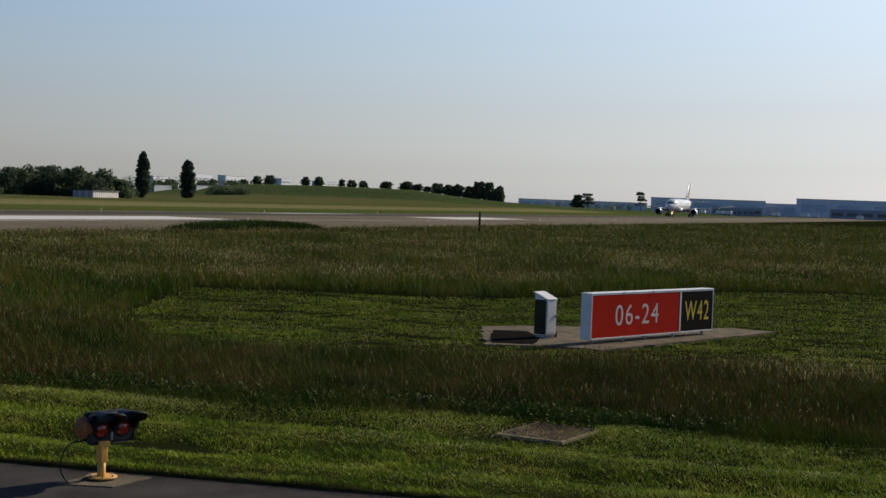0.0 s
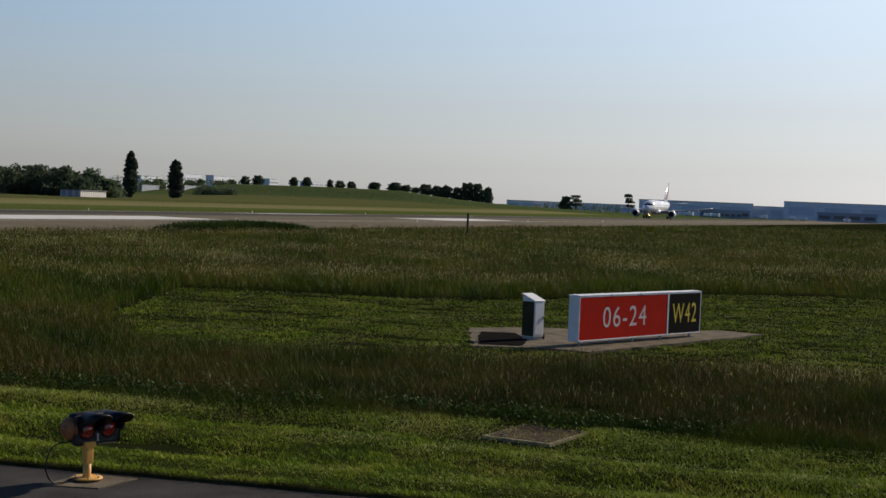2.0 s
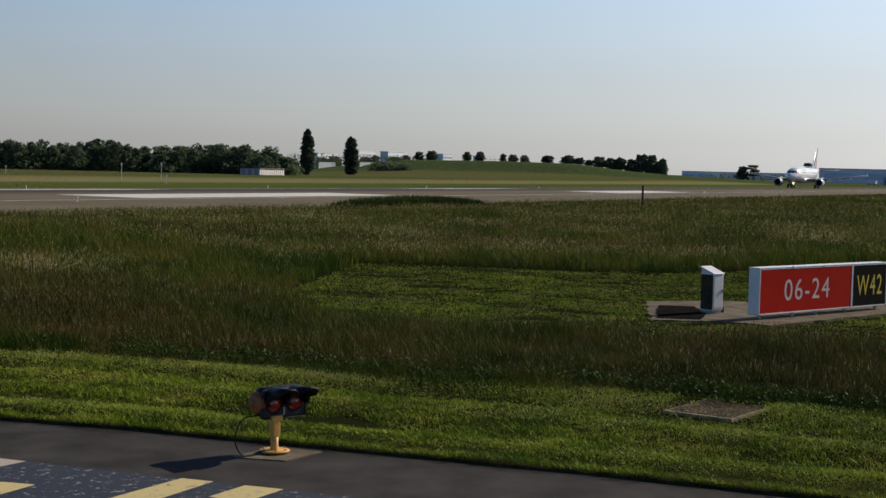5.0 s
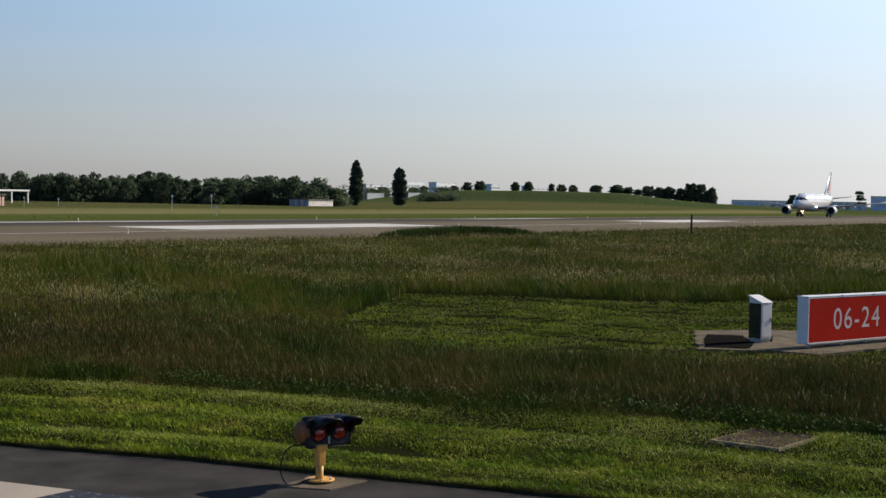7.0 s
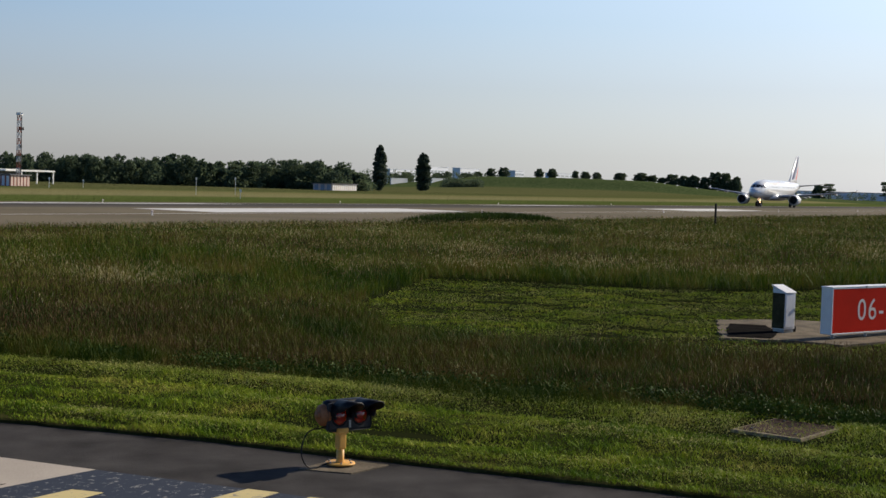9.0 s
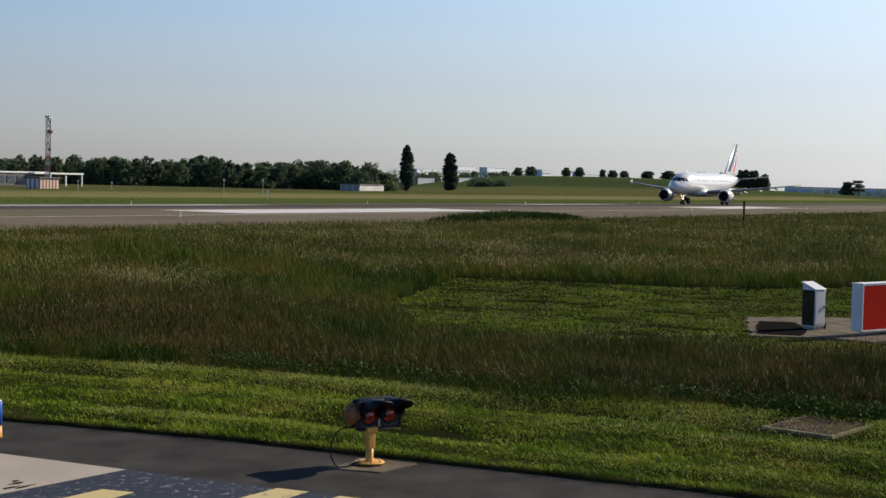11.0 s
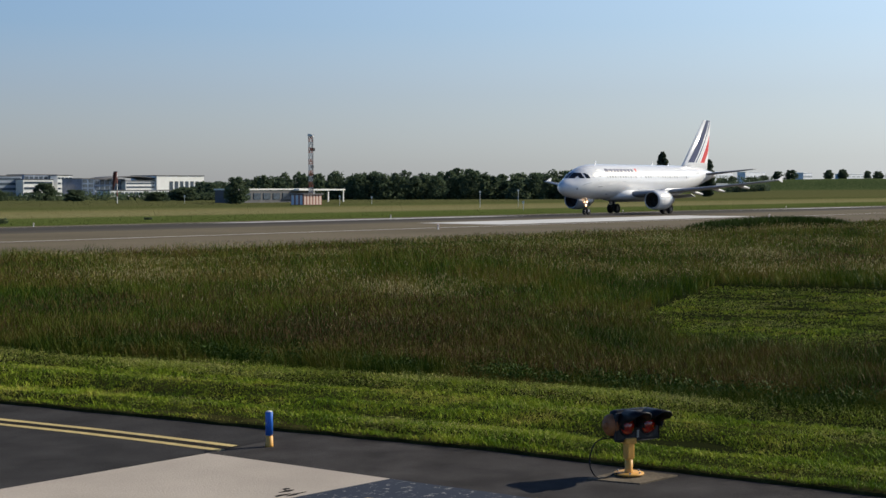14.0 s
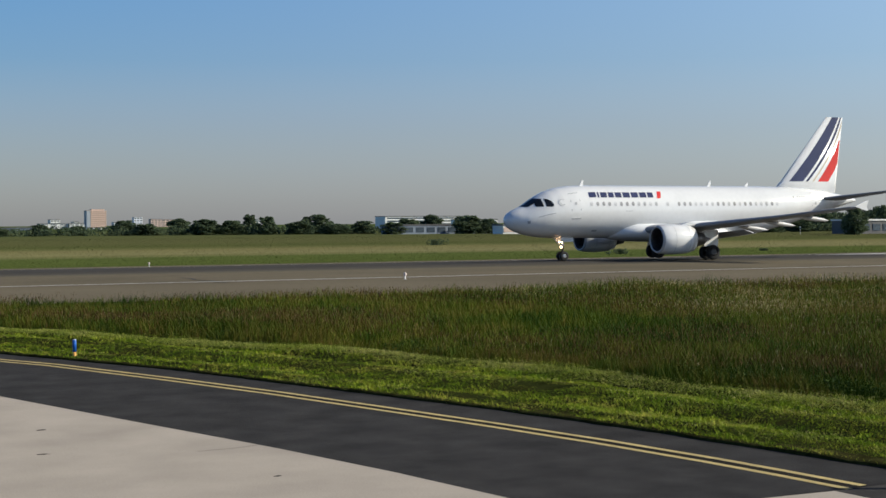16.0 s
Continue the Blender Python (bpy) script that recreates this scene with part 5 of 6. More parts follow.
block(b, -w / 2, w / 2, 0, 2.3, 8, WALL_BLUE, 1, 10, band_h=.6)
b, w = site("office_block", 67.2, 64.4, 800, "long white office building with window bands")
block(b, -w / 2, w / 2, 0, lift(.24, 800), 14, WALL_WHITE, 4, 1, band_h=.42)
b, w = site("apartment_building", 64.2, 62.8, 700, "pale flat-roofed building behind trees")
block(b, -w / 2, w / 2, 0, lift(.10, 700), 12, WALL_WHITE, 2, 5)
b, w = site("apartment_tower", 78.66, 77.93, 1600, "tall tan apartment tower with pale front")
# the grey left block stands for the tower's shaded side
block(b, -w / 2, w * -.31, 0, lift(.54, 1600), 14, WALL_GREY, roof=WALL_PINK)
block(b, w * -.30, w / 2, 0, lift(.53, 1600), 14, WALL_PINK, 9, 7, band_h=.4, glass=WALL_TAN, roof=WALL_PINK)
block(b, w * -.24, w * .42, lift(.54, 1600), lift(.585, 1600), 9, WALL_PINK, y0=2, roof=WALL_PINK)
for az0, az1, top, wall, r in ((82.6, 80.5, -.10, WALL_BLUE, 900), (80.4, 79.35, .05, WALL_WHITE, 1200), (80.0, 79.65, .20, WALL_WHITE, 1250), (79.3, 78.75, .05, WALL_WHITE, 1200), (79.15, 78.92, .12, WALL_WHITE, 1260), (78.6, 77.9, -.11, WALL_WHITE, 1000), (77.64, 77.22, .09, WALL_WHITE, 1500), (76.9, 76.57, .28, WALL_PALE, 2400), (76.26, 75.88, .20, WALL_PINK, 1900), (75.86, 75.38, .185, WALL_PINK, 1950), (75.3, 74.8, .03, WALL_GREY, 1900), (74.4, 74.0, .0, WALL_WHITE, 1200), (72.82, 72.53, -.01, WALL_WHITE, 1500), (72.48, 72.07, .10, WALL_WHITE, 1300), (72.25, 72.07, .16, WALL_WHITE, 1360)):
    b, w = site("city_building", az0, az1, r, "distant pale city building above the trees", "building", "distant skyline")
    block(b, -w / 2, w / 2, 0, lift(top, r), 12, wall, 4, 3, band_h=.4)

HANGAR_DOOR = surface("hangar_door", (0.60, 0.64, 0.72), 0.7, scale=.2, fine=3, spread=0.08, bump=0)
# hangars
for az0, az1, top, r, wall in ((18.0, 16.9, .12, 1000, WALL_WHITE), (16.9, 13.0, .12, 1050, WALL_PALE), (12.85, 8.5, .36, 1050, WALL_PALE), (8.5, 7.35, .30, 1060, WALL_PALE), (7.35, 2.0, .50, 1040, WALL_PALE), (2.0, -8, .4, 1050, WALL_PALE)):
    b, w = site("hangar", az0, az1, r, "long low blue-grey hangar across the airfield", "hangar", "hangars")
    block(b, -w / 2, w / 2, 0, lift(top, r), 40, wall, 1, max(2, int(w / 22)), band_h=.45, glass=HANGAR_DOOR, roof=WALL_TAN)
for az0, az1, top, r in ((6.1, 3.9, .13, 900), (10.5, 8.6, .1, 900), (9.8, 8.9, .03, 880), (19.2, 18.55, .22, 760)):
    b, w = site("shed", az0, az1, r, "flat dark shed before the hangars" if az0 < 15 else "white house at the end of the tree row", "shed")
    block(b, -w / 2, w / 2, 0, lift(top, r), 14, WALL_BLUE if az0 < 15 else WALL_WHITE, 1, 4, band_h=.4, roof=WALL_BLUE if az0 < 15 else STRIPE_RED)
for az0, az1, top, r, z0 in ((32.2, 31.2, .47, 900, 0), (30.62, 29.93, .62, 1100, 0), (29.45, 28.7, .59, 1000, 0), (27.3, 26.95, .55, 800, 4), (25.7, 24.85, .50, 760, 5)):
    b, w = site("far_building", az0, az1, r, "pale flat building showing over the grassy bank", "building", "buildings behind the bank")
    block(b, -w / 2, w / 2, z0, lift(top, r), 6, WALL_PALE, 2, 5, band_h=.3, glass=WALL_GREY, roof=WALL_PALE)
for az0, az1, r, z1 in ((32.15, 31.5, 677, 4.5), (30.55, 29.85, 677, 5.0)):
    b, w = site("retaining_wall", az0, az1, r, "pale concrete retaining wall in the grassy bank", "wall")
    part("panel", boxed(-w / 2, 0, 0, w / 2, .5, z1), WALL_GREY, b)
    part("coping", boxed(-w / 2, -.1, z1, w / 2, .6, z1 + .2), WALL_GREY, b)


# ---- airfield huts, mast and wind sock ----
def striped_hut(x, y, wide, deep, h, n, label, front, side, gap):
    """A hut square to the runway: a lit front and a shaded flank with upright stripes."""
    b = thing("striped_hut", pose(x, y, 0), label, "hut")
    part("wall", boxed(0, 0, 0, wide, deep, h), front[0], b)
    part("roof", boxed(-.25, -.3, h, wide + .25, deep + .3, h + .22), ROOF, b, "flat dark roof")
    for k in range(n):
        cx = wide * (k + .5) / n
        part("panel", boxed(cx - wide / n * .3, -.06, .05, cx + wide / n * .3, .02, h - .08), front[1], b, "pale upright stripe")
    m = max(3, int(deep / wide * n * gap))
    for k in range(m):
        cy = deep * (k + .5) / m
        part("flank_panel", boxed(-.06, cy - deep / m * .3, .05, .02, cy + deep / m * .3, h - .08), side, b, "upright flank stripe")
    return b


hx, hy = polar(46.62, 285)
striped_hut(hx, hy, 4.9, 3.6, 2.0, 6, "low hut painted in red and white stripes", (STRIPE_RED, WALL_PINK), WALL_PALE, .8)
# blue-grey flank panels stand in for the shade inside the open bays
hx, hy = polar(34.45, 413)
striped_hut(hx, hy, 12.5, 6.5, 1.75, 12, "low pale hut, its open flank's shade painted dark", (WALL_PINK, WALL_WHITE), WALL_BLUE, .6)


def parked_van(az, r, paint):
    x, y = polar(az, r)
    v = thing("parked_van", pose(x, y, 0, 0, 0, az * 7), "white van parked by the hangars", "van", "parked vans")
    part("body", boxed(-2.4, -1, .35, 2.4, 1, 2.2, .15), paint, v)
    part("windscreen", boxed(2.2, -.85, 1.25, 2.43, .85, 1.95), GLASS, v)
    for wx in (-1.5, 1.5):
        for wy in (-.95, .95):
            part("wheel", lathe([(0, -.12), (.34, -.12), (.36, 0), (.34, .12), (0, .12)], 12, "y"), BLACK_PLASTIC, v, m=pose(wx, wy, .36))


for az, r in ((10.9, 850), (10.2, 860), (9.9, 840), (8.1, 850), (7.0, 860), (6.6, 850), (14.4, 840), (5.0, 830)):
    parked_van(az, r, WALL_WHITE)

cb, w = site("service_building", 49.3, 45.15, 345, "white flat-roofed canopy building behind the mast")
block(cb, -w / 2, w * .2, 0, 2.9, 6, ROOF, 1, 8, band_h=.5, roof=WALL_WHITE)
part("canopy", boxed(w * .05, -2, 2.75, w / 2, 6, 3.15), WALL_WHITE, cb, "white canopy slab")
for x in (.2, .34, .49):
    part("column", boxed(w * x - .15, -1.8, 0, w * x + .15, -1.5, 2.8), WALL_WHITE, cb)

mx, my = polar(46.32, 296)
mast = thing("lattice_mast", pose(mx, my, 0, 0, 0, 20), "red and white lattice mast with aerials", "mast")
H, N = 13.7, 12
for k in range(N):
    z0, z1 = H * k / N, H * (k + 1) / N
    bm = bmesh.new()
    s = .33
    cs = [(-s, -s), (s, -s), (s, s), (-s, s)]
    for i in range(4):
        (ax, ay), (bx, by) = cs[i], cs[(i + 1) % 4]
        tube(bm, (ax, ay, z0), (ax, ay, z1), .06, seg=6)
        tube(bm, (ax, ay, z0), (bx, by, z1), .05, seg=5)
        tube(bm, (ax, ay, z1), (bx, by, z1), .045, seg=5)
    part("lattice_bay", bm, STRIPE_RED if k % 2 else WALL_GREY, mast, "red lattice bay" if k % 2 else "white lattice bay")
part("top_platform", boxed(-.5, -.5, H, .5, .5, H + .1), WALL_WHITE, mast)
for x in (-.45, .45):
    part("top_rail", boxed(x - .04, -.45, H, x + .04, .45, H + .5), WALL_WHITE, mast)
part("lamp_box", boxed(.36, -.3, H - 2.9, 1.3, .3, H - 2.3), BLACK_PLASTIC, mast, "dark box on the mast")
part("lamp_box", boxed(.4, -.2, H - 6.3, .9, .2, H - 5.8), BLACK_PLASTIC, mast, "dark box on the mast")
part("cable_tray", boxed(-.08, -.5, 0, .08, -.42, H), BLACK_PLASTIC, mast)

mx, my = polar(53.74, 335)
sock = thing("wind_sock", pose(mx, my, 0, 0, 0, -36), "dark limp wind sock on a red and white pole", "wind sock")
for k in range(5):
    part("pole_piece", tube(bmesh.new(), (0, 0, 1.45 * k), (0, 0, 1.45 * (k + 1)), .1, seg=8), STRIPE_RED if k % 2 else WALL_WHITE, sock)
SOCK = surface("sock_cloth", (0.11, 0.035, 0.028), 0.9, scale=1, fine=8, spread=0.2, bump=0.1)
bm = lathe([(.42, 0), (.48, -.8), (.40, -1.8), (.30, -3.0), (.20, -4.0)], 14)
for v in bm.verts:
    v.co.x += -.28 * (-v.co.z) ** 1.0 * .5 + .06 * math.sin(v.co.z * 3)
part("sock", bm, SOCK, sock, "faded dark red cloth sock hanging down", True, pose(-.3, 0, 7.1, 0, 0, 0))
part("hoop", lathe([(.42, 0), (.47, .03), (.42, .06)], 16), STEEL, sock, m=pose(-.3, 0, 7.1))
for az, r, h in ((43.95, 300, 1.6), (39.7, 260, 3.0), (38.2, 270, 3.2), (38.0, 240, 1.5), (45.2, 280, 1.9), (51.2, 330, 1.8)):
    x, y = polar(az, r)
    s = thing("marker_board", pose(x, y, float(ground_z(x, y)), 0, 0, az - 90), "small white board on a thin post in the field", "marker board")
    part("post", tube(bmesh.new(), (0, 0, -.1), (0, 0, h), .05, seg=6), WALL_WHITE, s)
    part("board", boxed(-.16, -.06, h - .4, .16, -.02, h), WALL_WHITE, s)


# ---- grass ----
MID = [(20.5, -60), (19.5, 0), (19.1, 7.9), (18.6, 9.4), (18.0, 13.8), (17.0, 19.5), (16.0, 22.8), (15.0, 26.9), (12.7, 33.6), (9.9, 39.2), (6.3, 44.9), (1, 52), (-30, 85)]
MOWN = [(25.6, 9.6), (25.0, 12.5), (25.2, 15.6), (29.4, 19.6), (34.0, 21.3), (40.4, 23.9), (42.0, 18.8), (44.0, 14.5), (54.5, 9.8), (58.0, 6.0), (57.0, 0.0), (50, -6), (33.0, -4.0), (28.8, 1.0), (28.6, 5.0), (27.6, 7.6)]


def inside(x, y, poly):
    p = np.array(poly)
    r = np.zeros(x.shape, bool)
    j = len(p) - 1
    for i in range(len(p)):
        (xi, yi), (xj, yj) = p[i], p[j]
        r ^= ((yi > y) != (yj > y)) & (x < (xj - xi) * (y - yi) / (yj - yi + 1e-12) + xi)
        j = i
    return r


def edge_x(y, line):
    p = np.array(sorted(line, key=lambda q: q[1]))
    return np.interp(y, p[:, 1], p[:, 0])


def patchy(x, y, s, seed):
    """Cheap smooth noise on the plan, about -1 to 1."""
    rng = np.random.default_rng(seed)
    v = np.zeros_like(x)
    for k in range(7):
        a, f = rng.uniform(0, 6.28), s * rng.uniform(.6, 2.2)
        v += np.sin((x * math.cos(a) + y * math.sin(a)) * f + rng.uniform(0, 6.28) + 1.3 * np.sin((x * math.sin(a) - y * math.cos(a)) * f * .7))
    return v / 3.2


def blades(x, y, z, h, w, lean, rng):
    """Leaning blades: a narrow kite each, widest below the middle."""
    n = len(x)
    a = rng.uniform(0, 2 * math.pi, n)
    la = a + math.pi / 2 + rng.normal(0, .5, n)
    lx, ly = np.cos(la) * lean * h, np.sin(la) * lean * h
    side = np.stack([np.cos(a) * w / 2, np.sin(a) * w / 2, 0 * w], -1)
    base = np.stack([x, y, z], -1)
    mid = base + np.stack([lx * .25, ly * .25, h * .45], -1)
    tip = base + np.stack([lx, ly, h], -1)
    return np.stack([base, mid + side, tip, mid - side], 1).reshape(-1, 3)


def view_side(n, r0, r1, power, rng, az0=2.5, az1=86.0):
    u = rng.uniform(0, 1, n)
    k = 1 - power
    r = (r0 ** k + u * (r1 ** k - r0 ** k)) ** (1 / k) if abs(k) > 1e-6 else r0 * (r1 / r0) ** u
    a = np.radians(rng.uniform(az0, az1, n))
    return r * np.cos(a), r * np.sin(a), r


def tall_zone(x, y):
    wob = .2 * patchy(x, y, 1.1, 4)
    return (x + wob * .6 + .45 > edge_x(y, MID)) & ~inside(x + wob, y - wob, MOWN) & (y < 57.5) & ~inside(x, y, [(17.6, 4.7), (17.7, 6.5), (20, 6.6), (20, 4.6)])


def short_zone(x, y):
    near = (x > edge_x(y, EDGE) + .02 * patchy(x, y, 9, 3) - .02) & (x < edge_x(y, MID) + .8)
    mown = inside(x, y, MOWN) & ~inside(x, y, [(33.4, 11.5), (29.5, 10.1), (30.2, 8.6), (30.0, 7.85), (33.3, 6.7), (37.5, 5.4), (37.8, 6.4), (35.1, 8.0), (34.9, 10.3)])
    hatch = inside(x, y, [(17.85, 5.0), (17.95, 6.2), (19.6, 6.08), (19.5, 4.85)])
    return (near | mown) & ~hatch & ~inside(x, y, [(12.5, 9.0), (12.7, 8.3), (13.6, 8.3), (13.5, 9.05)])


def verge_part(x, y):
    """0 at the asphalt's edge, 1 at the foot of the uncut grass."""
    return (x - edge_x(y, EDGE)) / (edge_x(y, MID) - edge_x(y, EDGE))


def swath(x, y):
    """Mower swaths, -1 to 1: a windrow by the uncut grass and two more towards the asphalt."""
    f = verge_part(x, y) + .05 * patchy(x, y, .5, 91) + .02 * patchy(x, y, 2.2, 92)
    return np.cos(2 * math.pi * (f - .95) / .43) * (.75 + .35 * patchy(x, y, .7, 93))


def streaks(x, y):
    """Long tussocks and gaps left by the mower, drawn out along the taxiway's edge."""
    return patchy(x - .6 * edge_x(y, EDGE), y * .24, 2.3, 95) + .35 * patchy(x, y * .6, 5.0, 96)


def sod(x, y):
    """Height of the verge's sod: low ridges under the swaths, tussocks between."""
    v = verge_part(x, y)
    on = ease(.0, .12, v) * (1 - ease(1.0, 1.12, v))
    return on * (.045 + .045 * swath(x, y) + .018 * streaks(x, y)).clip(0, .12)


def build_sod():
    ys = np.concatenate([np.arange(-6, 30, .14), np.arange(30, 56, .3)])
    vs = np.linspace(.02, 1.1, 46)
    y, v = np.meshgrid(ys, vs, indexing="ij")
    x = edge_x(y, EDGE) + v * (edge_x(y, MID) - edge_x(y, EDGE))
    z = ground_z(x, y) + sod(x, y) + np.where(sod(x, y) > .012, .004, -.03)
    hole = inside(x, y, [(17.9, 4.95), (18.0, 6.25), (19.65, 6.15), (19.55, 4.85)])
    z = np.where(hole, -.06, z)
    n, k = x.shape
    i = np.arange(n * k).reshape(n, k)
    quads = np.stack([i[:-1, :-1], i[:-1, 1:], i[1:, 1:], i[1:, :-1]], -1).reshape(-1, 4)
    me = bpy.data.meshes.new("verge_sod")
    me.from_pydata(np.stack([x, y, z], -1).reshape(-1, 3).tolist(), [], quads.tolist())
    me.polygons.foreach_set("use_smooth", [True] * len(me.polygons))
    # the sod's dark colour includes the shade below the tussocks
    me.materials.append(surface("sod", (0.032, 0.039, 0.011), 1.0, scale=1.4, fine=22, spread=0.4, bump=0.6, spec=0.0, stain=(0.034, 0.030, 0.010)))
    tagged(new("verge_sod", me), "uneven sod of the cut verge, dark for shaded gaps", "sod", kind="structure")


def field_blades():
    m, t, b = nodes_of("field_grass")
    co, sep, n, geo = (t.nodes.new("ShaderNode" + k) for k in ("TexCoord", "SeparateXYZ", "TexNoise", "NewGeometry"))
    mp = t.nodes.new("ShaderNodeMapping")
    mp.inputs["Scale"].default_value = (0.035, 1, 1)
    t.links.new(co.outputs["Object"], mp.inputs["Vector"])
    t.links.new(mp.outputs[0], n.inputs["Vector"])
    n.inputs["Scale"].default_value, n.inputs["Detail"].default_value, n.inputs["Roughness"].default_value = 0.05, 8, 0.65
    t.links.new(co.outputs["Object"], sep.inputs[0])
    r = field_bands(t, sep.outputs["Y"], n.outputs["Fac"])
    k = ramp_of(t, [(0.0, (0.82, 0.86, 0.8)), (1.0, (1.3, 1.25, 1.3))])
    t.links.new(geo.outputs["Random Per Island"], k.inputs[0])
    mx = t.nodes.new("ShaderNodeMix")
    mx.data_type, mx.blend_type = "RGBA", "MULTIPLY"
    mx.inputs["Factor"].default_value = 1
    t.links.new(r.outputs[0], mx.inputs["A"])
    t.links.new(k.outputs[0], mx.inputs["B"])
    t.links.new(mx.outputs["Result"], b.inputs["Base Color"])
    b.inputs["Roughness"].default_value, b.inputs["Specular IOR Level"].default_value = 0.9, 0.0
    return m


def build_edge_weeds(rng):
    """Dark broad-leaved weeds along the foot of the uncut grass."""
    cs, rs = [], []
    for y in np.arange(3.0, 42.0, .12):
        yy = np.array([y])
        if float(patchy(yy * 0 + 3, yy, .5, 97)[0]) < -.55:
            continue
        x = float(edge_x(yy, MID)[0]) + rng.uniform(.05, .65)
        k = rng.uniform(.75, 1.45)
        cs.append((x, y + rng.uniform(-.1, .1), .13 * k))
        rs.append((.24 * k, .24 * k, .15 * k))
    me = quads_mesh("weeds", leaf_cloud(np.array(cs), np.array(rs), 110, .024, rng), leafy("nettle", [(0.3, (0.018, 0.042, 0.007)), (0.5, (0.032, 0.066, 0.011)), (0.7, (0.060, 0.100, 0.017))], 1.2, 0.12))
    tagged(new("weeds", me), "dark broad-leaved weeds at the foot of the long grass", "weeds", kind="stuff")


def build_grass():
    rng = np.random.default_rng(11)
    x, y, r = view_side(1120000, 16, 330, 1.72, rng)
    ok = tall_zone(x, y)
    x, y, r = x[ok], y[ok], r[ok]
    n = len(x)
    p = patchy(x, y, .22, 1)
    h = (.45 + .10 * p + .12 * patchy(x, y, .9, 2) + .06 * patchy(x, y, 2.8, 52)).clip(.16) * rng.uniform(.5, 1.15, n)
    deep = 1 + .40 * ease(31, 38, x) * (1 - ease(40, 52, y))
    h *= deep * np.clip((x - edge_x(y, MID)) / 1.0 + .8 + .4 * patchy(x, y, 2.3, 51), .80, 1) * (1 - .3 * (1 - ease(27, 34, x)) * (1 - ease(14, 24, y)))
    h *= 1 - .35 * ease(24, 28, x) * (1 - ease(29, 33, x)) * (1 - ease(9, 13, y))
    co = blades(x, y, ground_z(x, y), h * (1 - .08 * ease(44, 54, y)), .00030 * r + .002, rng.uniform(.05, .85, n), rng).reshape(-1, 4, 3)
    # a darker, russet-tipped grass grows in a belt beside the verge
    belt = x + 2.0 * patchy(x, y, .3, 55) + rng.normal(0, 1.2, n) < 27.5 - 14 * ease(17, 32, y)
    tagged(new("tall_grass", quads_mesh("tall_grass", co[~belt].reshape(-1, 3), GRASS_TALL)), "uncut deep green meadow grass", "grass", kind="stuff")
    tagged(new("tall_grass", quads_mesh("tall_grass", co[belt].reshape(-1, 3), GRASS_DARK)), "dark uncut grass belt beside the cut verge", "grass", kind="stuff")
    x, y, r = view_side(760000, 17, 330, 1.62, rng)
    ok = tall_zone(x, y) & (rng.uniform(-.9, 1.5, len(x)) < patchy(x, y, .30, 8) + .5 * ease(30, 40, x)) & (x > edge_x(y, MID) + .2) & (y < 56)
    x, y, r = x[ok], y[ok], r[ok]
    n = len(x)
    h = (.56 + .13 * patchy(x, y, .25, 1)) * (1 - .35 * (1 - ease(27, 34, x)) * (1 - ease(14, 24, y))) * (1 - .12 * ease(42, 52, y)) * (1 + .40 * ease(31, 38, x) * (1 - ease(40, 52, y))) * rng.uniform(.72, 1.15, n)
    hh = rng.uniform(.05, .14, n)
    la = rng.uniform(0, 6.28, n)
    q = rng.uniform(.0, .22, n) * h
    co = blades(x + q * np.cos(la), y + q * np.sin(la), ground_z(x, y) + h - hh, hh, .00027 * r + .0012, rng.uniform(.1, .55, n), rng).reshape(-1, 4, 3)
    straw = (rng.uniform(0, 1, n) < .05 + .95 * ease(24, 31, x) * np.clip(.5 + 1.1 * patchy(x, y, .35, 61), .12, 1))
    tagged(new("seed_heads", quads_mesh("seed_heads", co[straw].reshape(-1, 3), GRASS_SEED)), "pale straw seed heads over the meadow", "grass", kind="stuff")
    russet = leafy("russet_heads", [(0.3, (0.052, 0.026, 0.014)), (0.5, (0.085, 0.046, 0.020)), (0.72, (0.13, 0.085, 0.034))], 0.4, 0.1)
    tagged(new("seed_heads", quads_mesh("seed_heads", co[~straw].reshape(-1, 3), russet)), "dark russet seed heads over the meadow", "grass", kind="stuff")
    # cut verge and mown patch
    x, y, r = view_side(1000000, 9, 62, 1.4, rng, 0)
    gaps = patchy(x, y, 2.6, 71) + .8 * patchy(x, y, 6.5, 72)
    ok = short_zone(x, y) & (gaps + rng.uniform(-.35, .35, len(x)) > np.where(x > edge_x(y, MID) + .8, -1.0, -3.0)) & (streaks(x, y) + rng.uniform(-.3, .3, len(x)) > np.where(x > edge_x(y, MID) + .8, -.98, -1.25))
    x, y, r = x[ok], y[ok], r[ok]
    n = len(x)
    h = (.036 + .013 * patchy(x, y, 1.2, 5) + .014 * patchy(x, y, 6.0, 6) + .008 * patchy(x, y, 13, 66)).clip(.012) * rng.uniform(.6, 1.4, n)
    h *= (.88 + .27 * streaks(x, y)).clip(.45, 1.5)
    away = x - edge_x(y, EDGE) + .12 * patchy(x, y, .8, 21)
    h *= np.where(x < edge_x(y, MID) + 1, 1.15 - .25 * swath(x, y) + .15 * np.sin(away * 7.3), 1 + .35 * np.sin(y * 2.2 + .9 * x + 2 * patchy(x, y, .7, 22)))
    h *= 1 + .8 * (np.abs(x - edge_x(y, EDGE)) < .22)
    tagged(new("short_grass", quads_mesh("short_grass", blades(x, y, ground_z(x, y) + np.maximum(sod(x, y), .055 * np.clip(1 - (x - edge_x(y, EDGE)) / .9, 0, 1)), h, .00038 * r + .002, rng.uniform(.2, 1.6, n), rng), GRASS_SHORT)), "freshly cut bright green verge grass", "grass", kind="stuff")
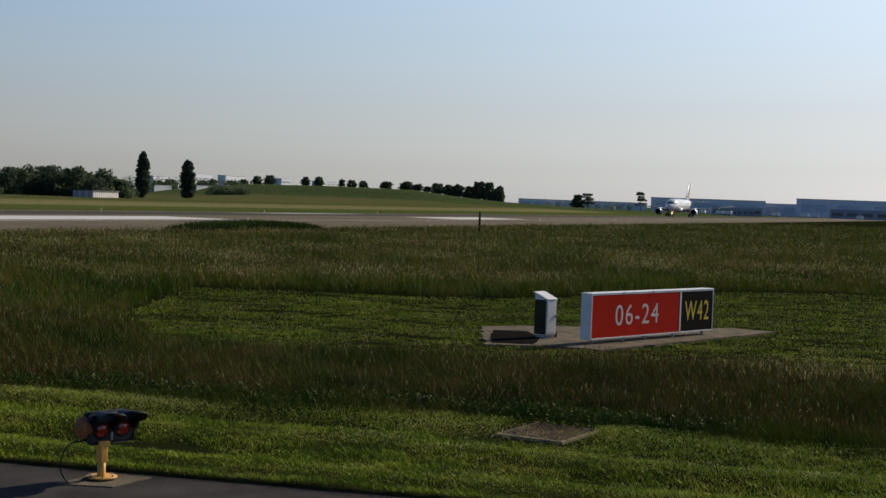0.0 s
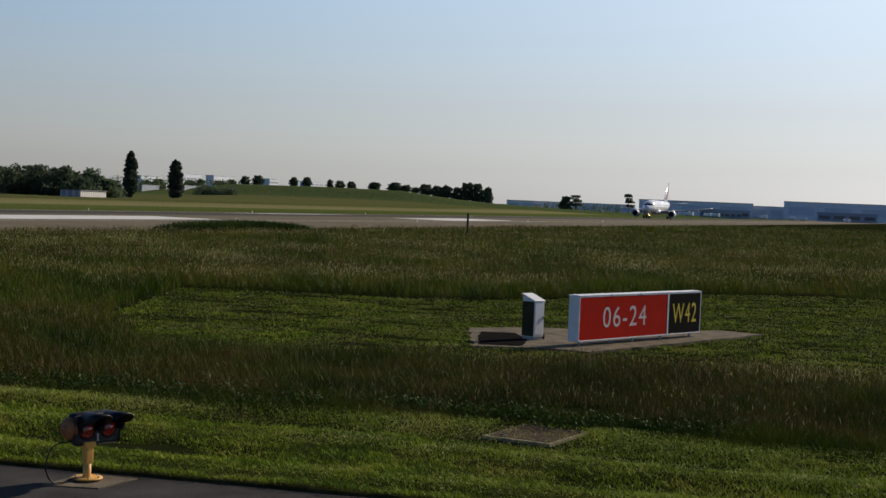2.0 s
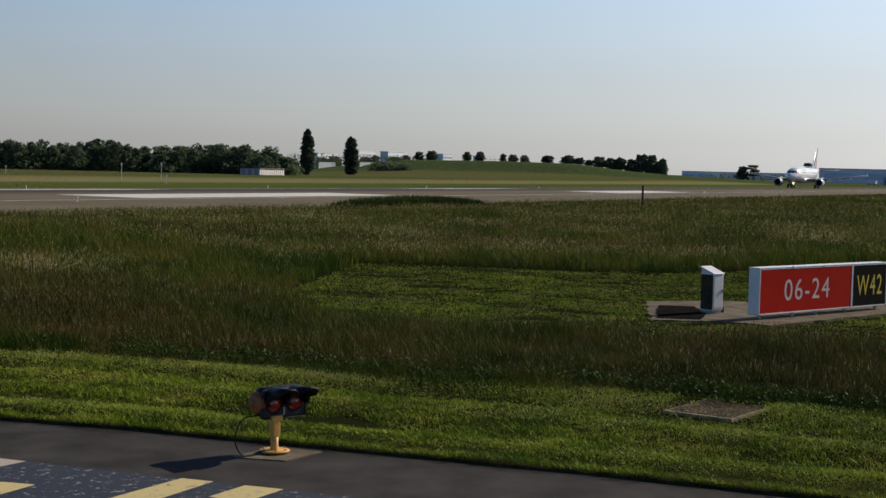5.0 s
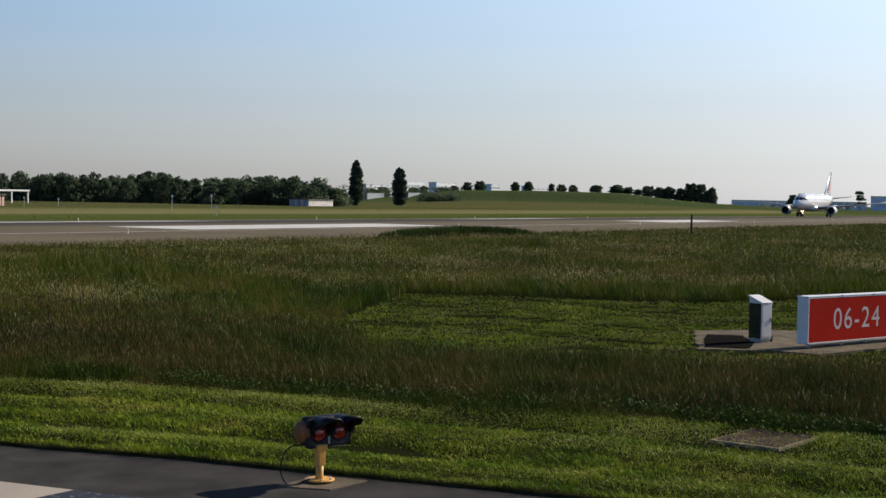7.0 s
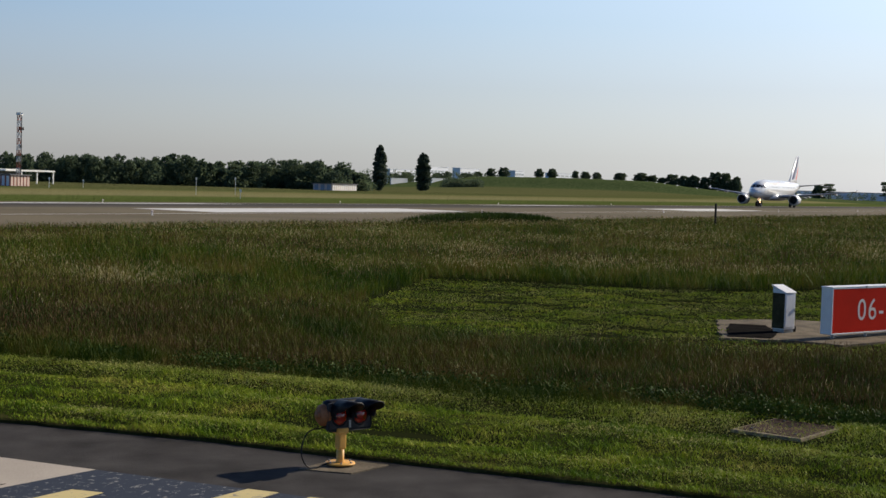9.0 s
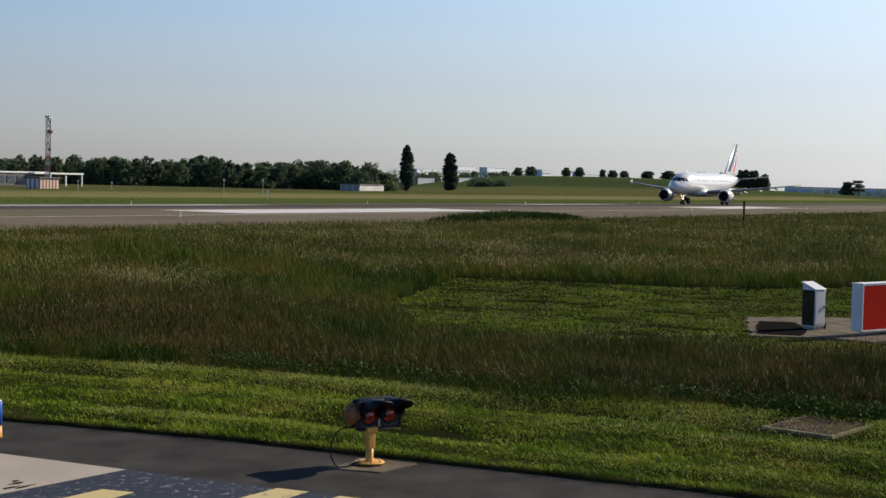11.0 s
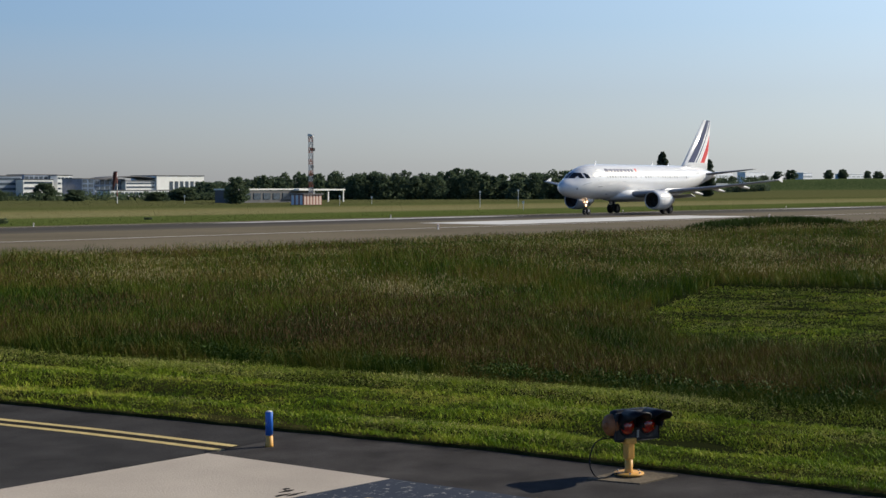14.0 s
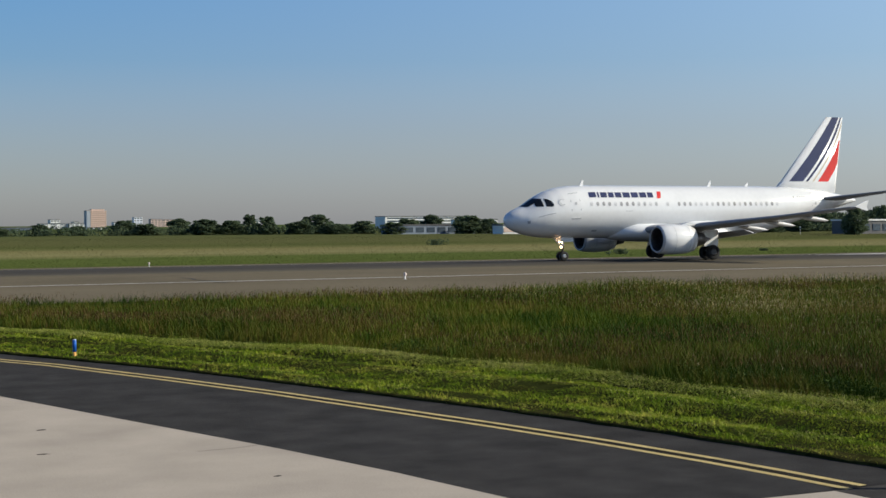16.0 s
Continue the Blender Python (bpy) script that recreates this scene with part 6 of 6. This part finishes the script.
    # hay left by the mower, in rows
    x, y, r = view_side(480000, 12, 60, 1.3, rng, 0)
    verge = x < edge_x(y, MID) + .8
    row = np.where(verge, 1.15 * swath(x, y) - .1, np.sin(y * 2.2 + .9 * x + 3 + 2 * patchy(x, y, .7, 22)))
    row = row + .9 * np.exp(-((x - edge_x(y, MID) + .30) / .40) ** 2) + .5 * streaks(x, y)
    ok = short_zone(x, y) & (row + .5 * patchy(x, y, 2.5, 33) > rng.uniform(.1, 1.3, len(x)) - .5 * ~verge)
    x, y, r = x[ok], y[ok], r[ok]
    n = len(x)
    wy = rng.uniform(-2, 50, 80000)
    off = rng.normal(0, .26, len(wy))
    wx = edge_x(wy, MID) - .85 + .18 * patchy(wy * 0, wy, .6, 98) + off
    keep = rng.uniform(-.9, .6, len(wy)) < .5 * patchy(wx, wy, 1.1, 99)
    wx, wy, off = wx[keep], wy[keep], off[keep]
    x, y, r = np.concatenate([x, wx]), np.concatenate([y, wy]), np.concatenate([r, np.hypot(wx, wy)])
    heap = np.concatenate([np.zeros(n), .05 * np.exp(-(off / .24) ** 2) * rng.uniform(.2, 1, len(wx))])
    n = len(x)
    co = blades(x, y, heap + ground_z(x, y) + sod(x, y) + rng.uniform(.012, .06, n), rng.uniform(.012, .035, n), .00034 * r + .002, rng.uniform(.5, 1.8, n), rng)
    tagged(new("cut_grass", quads_mesh("cut_grass", co, leafy("cut_grass", [(0.3, (0.22, 0.29, 0.04)), (0.5, (0.36, 0.41, 0.08)), (0.7, (0.50, 0.47, 0.17))], 0.4, 0.2))), "pale cut grass lying in mower rows", "cut grass", kind="stuff")
    build_edge_weeds(rng)
    # dark weeds by the runway
    n = 9000
    u = rng.uniform(-1, 1, n)
    x, y = 99 + 10 * u, 53.6 + 1.6 * rng.uniform(-1, 1, n)
    h = .98 * np.sqrt(np.clip(1 - u * u, .02, 1)) ** .5 * rng.uniform(.6, 1.1, n)
    tagged(new("weeds", quads_mesh("weeds", blades(x, y, ground_z(x, y), h, .09 + 0 * x, rng.uniform(.1, .7, n), rng), WEED)), "dark green clump of tall weeds by the runway", "weeds", kind="stuff")
    # far side of the runway
    x, y, r = view_side(130000, 120, 480, 1.3, rng, 8, 84)
    ok = (y > 127) & (y < 330)
    x, y, r = x[ok], y[ok], r[ok]
    n = len(x)
    h = (.05 + .02 * patchy(x, y, .03, 3)) * rng.uniform(.6, 1.3, n)
    tagged(new("field_grass", quads_mesh("field_grass", blades(x, y, ground_z(x, y), h, .0006 * r, rng.uniform(.3, 1.2, n), rng), field_blades())), "olive and straw field grass beyond the runway", "grass", kind="stuff")
    for bx, by, s in ((85.6, 138, .5), (87.5, 189, .8), (108, 141, .22)):
        c = np.array([[bx + rng.uniform(-1, 1) * s * 2, by + rng.uniform(-1, 1) * s, s * .5 + float(ground_z(bx, by))] for _ in range(7)])
        me = quads_mesh("bush", leaf_cloud(c, np.full((7, 3), s * .7), 60, .12, rng), LEAF)
        tagged(new("bush", me), "low dark bush in the field grass", "bush")


build_sod()
build_grass()



def motions():
    """The take-off run: seconds and distance of the nose gear along the runway."""
    run = ((0, 462.4), (1.5, 452.0), (3.5, 427.5), (5.25, 396.5), (7, 359.0), (9, 306.0), (11, 246.0), (12.5, 194.3), (13.5, 157.1), (14, 137.9), (14.5, 118.3), (15, 98.2), (15.5, 77.5), (16, 56.1))
    walk(airliner, [(t, pose(x, 98.5, 0.06, 0, 0, 180)) for t, x in run])


motions()
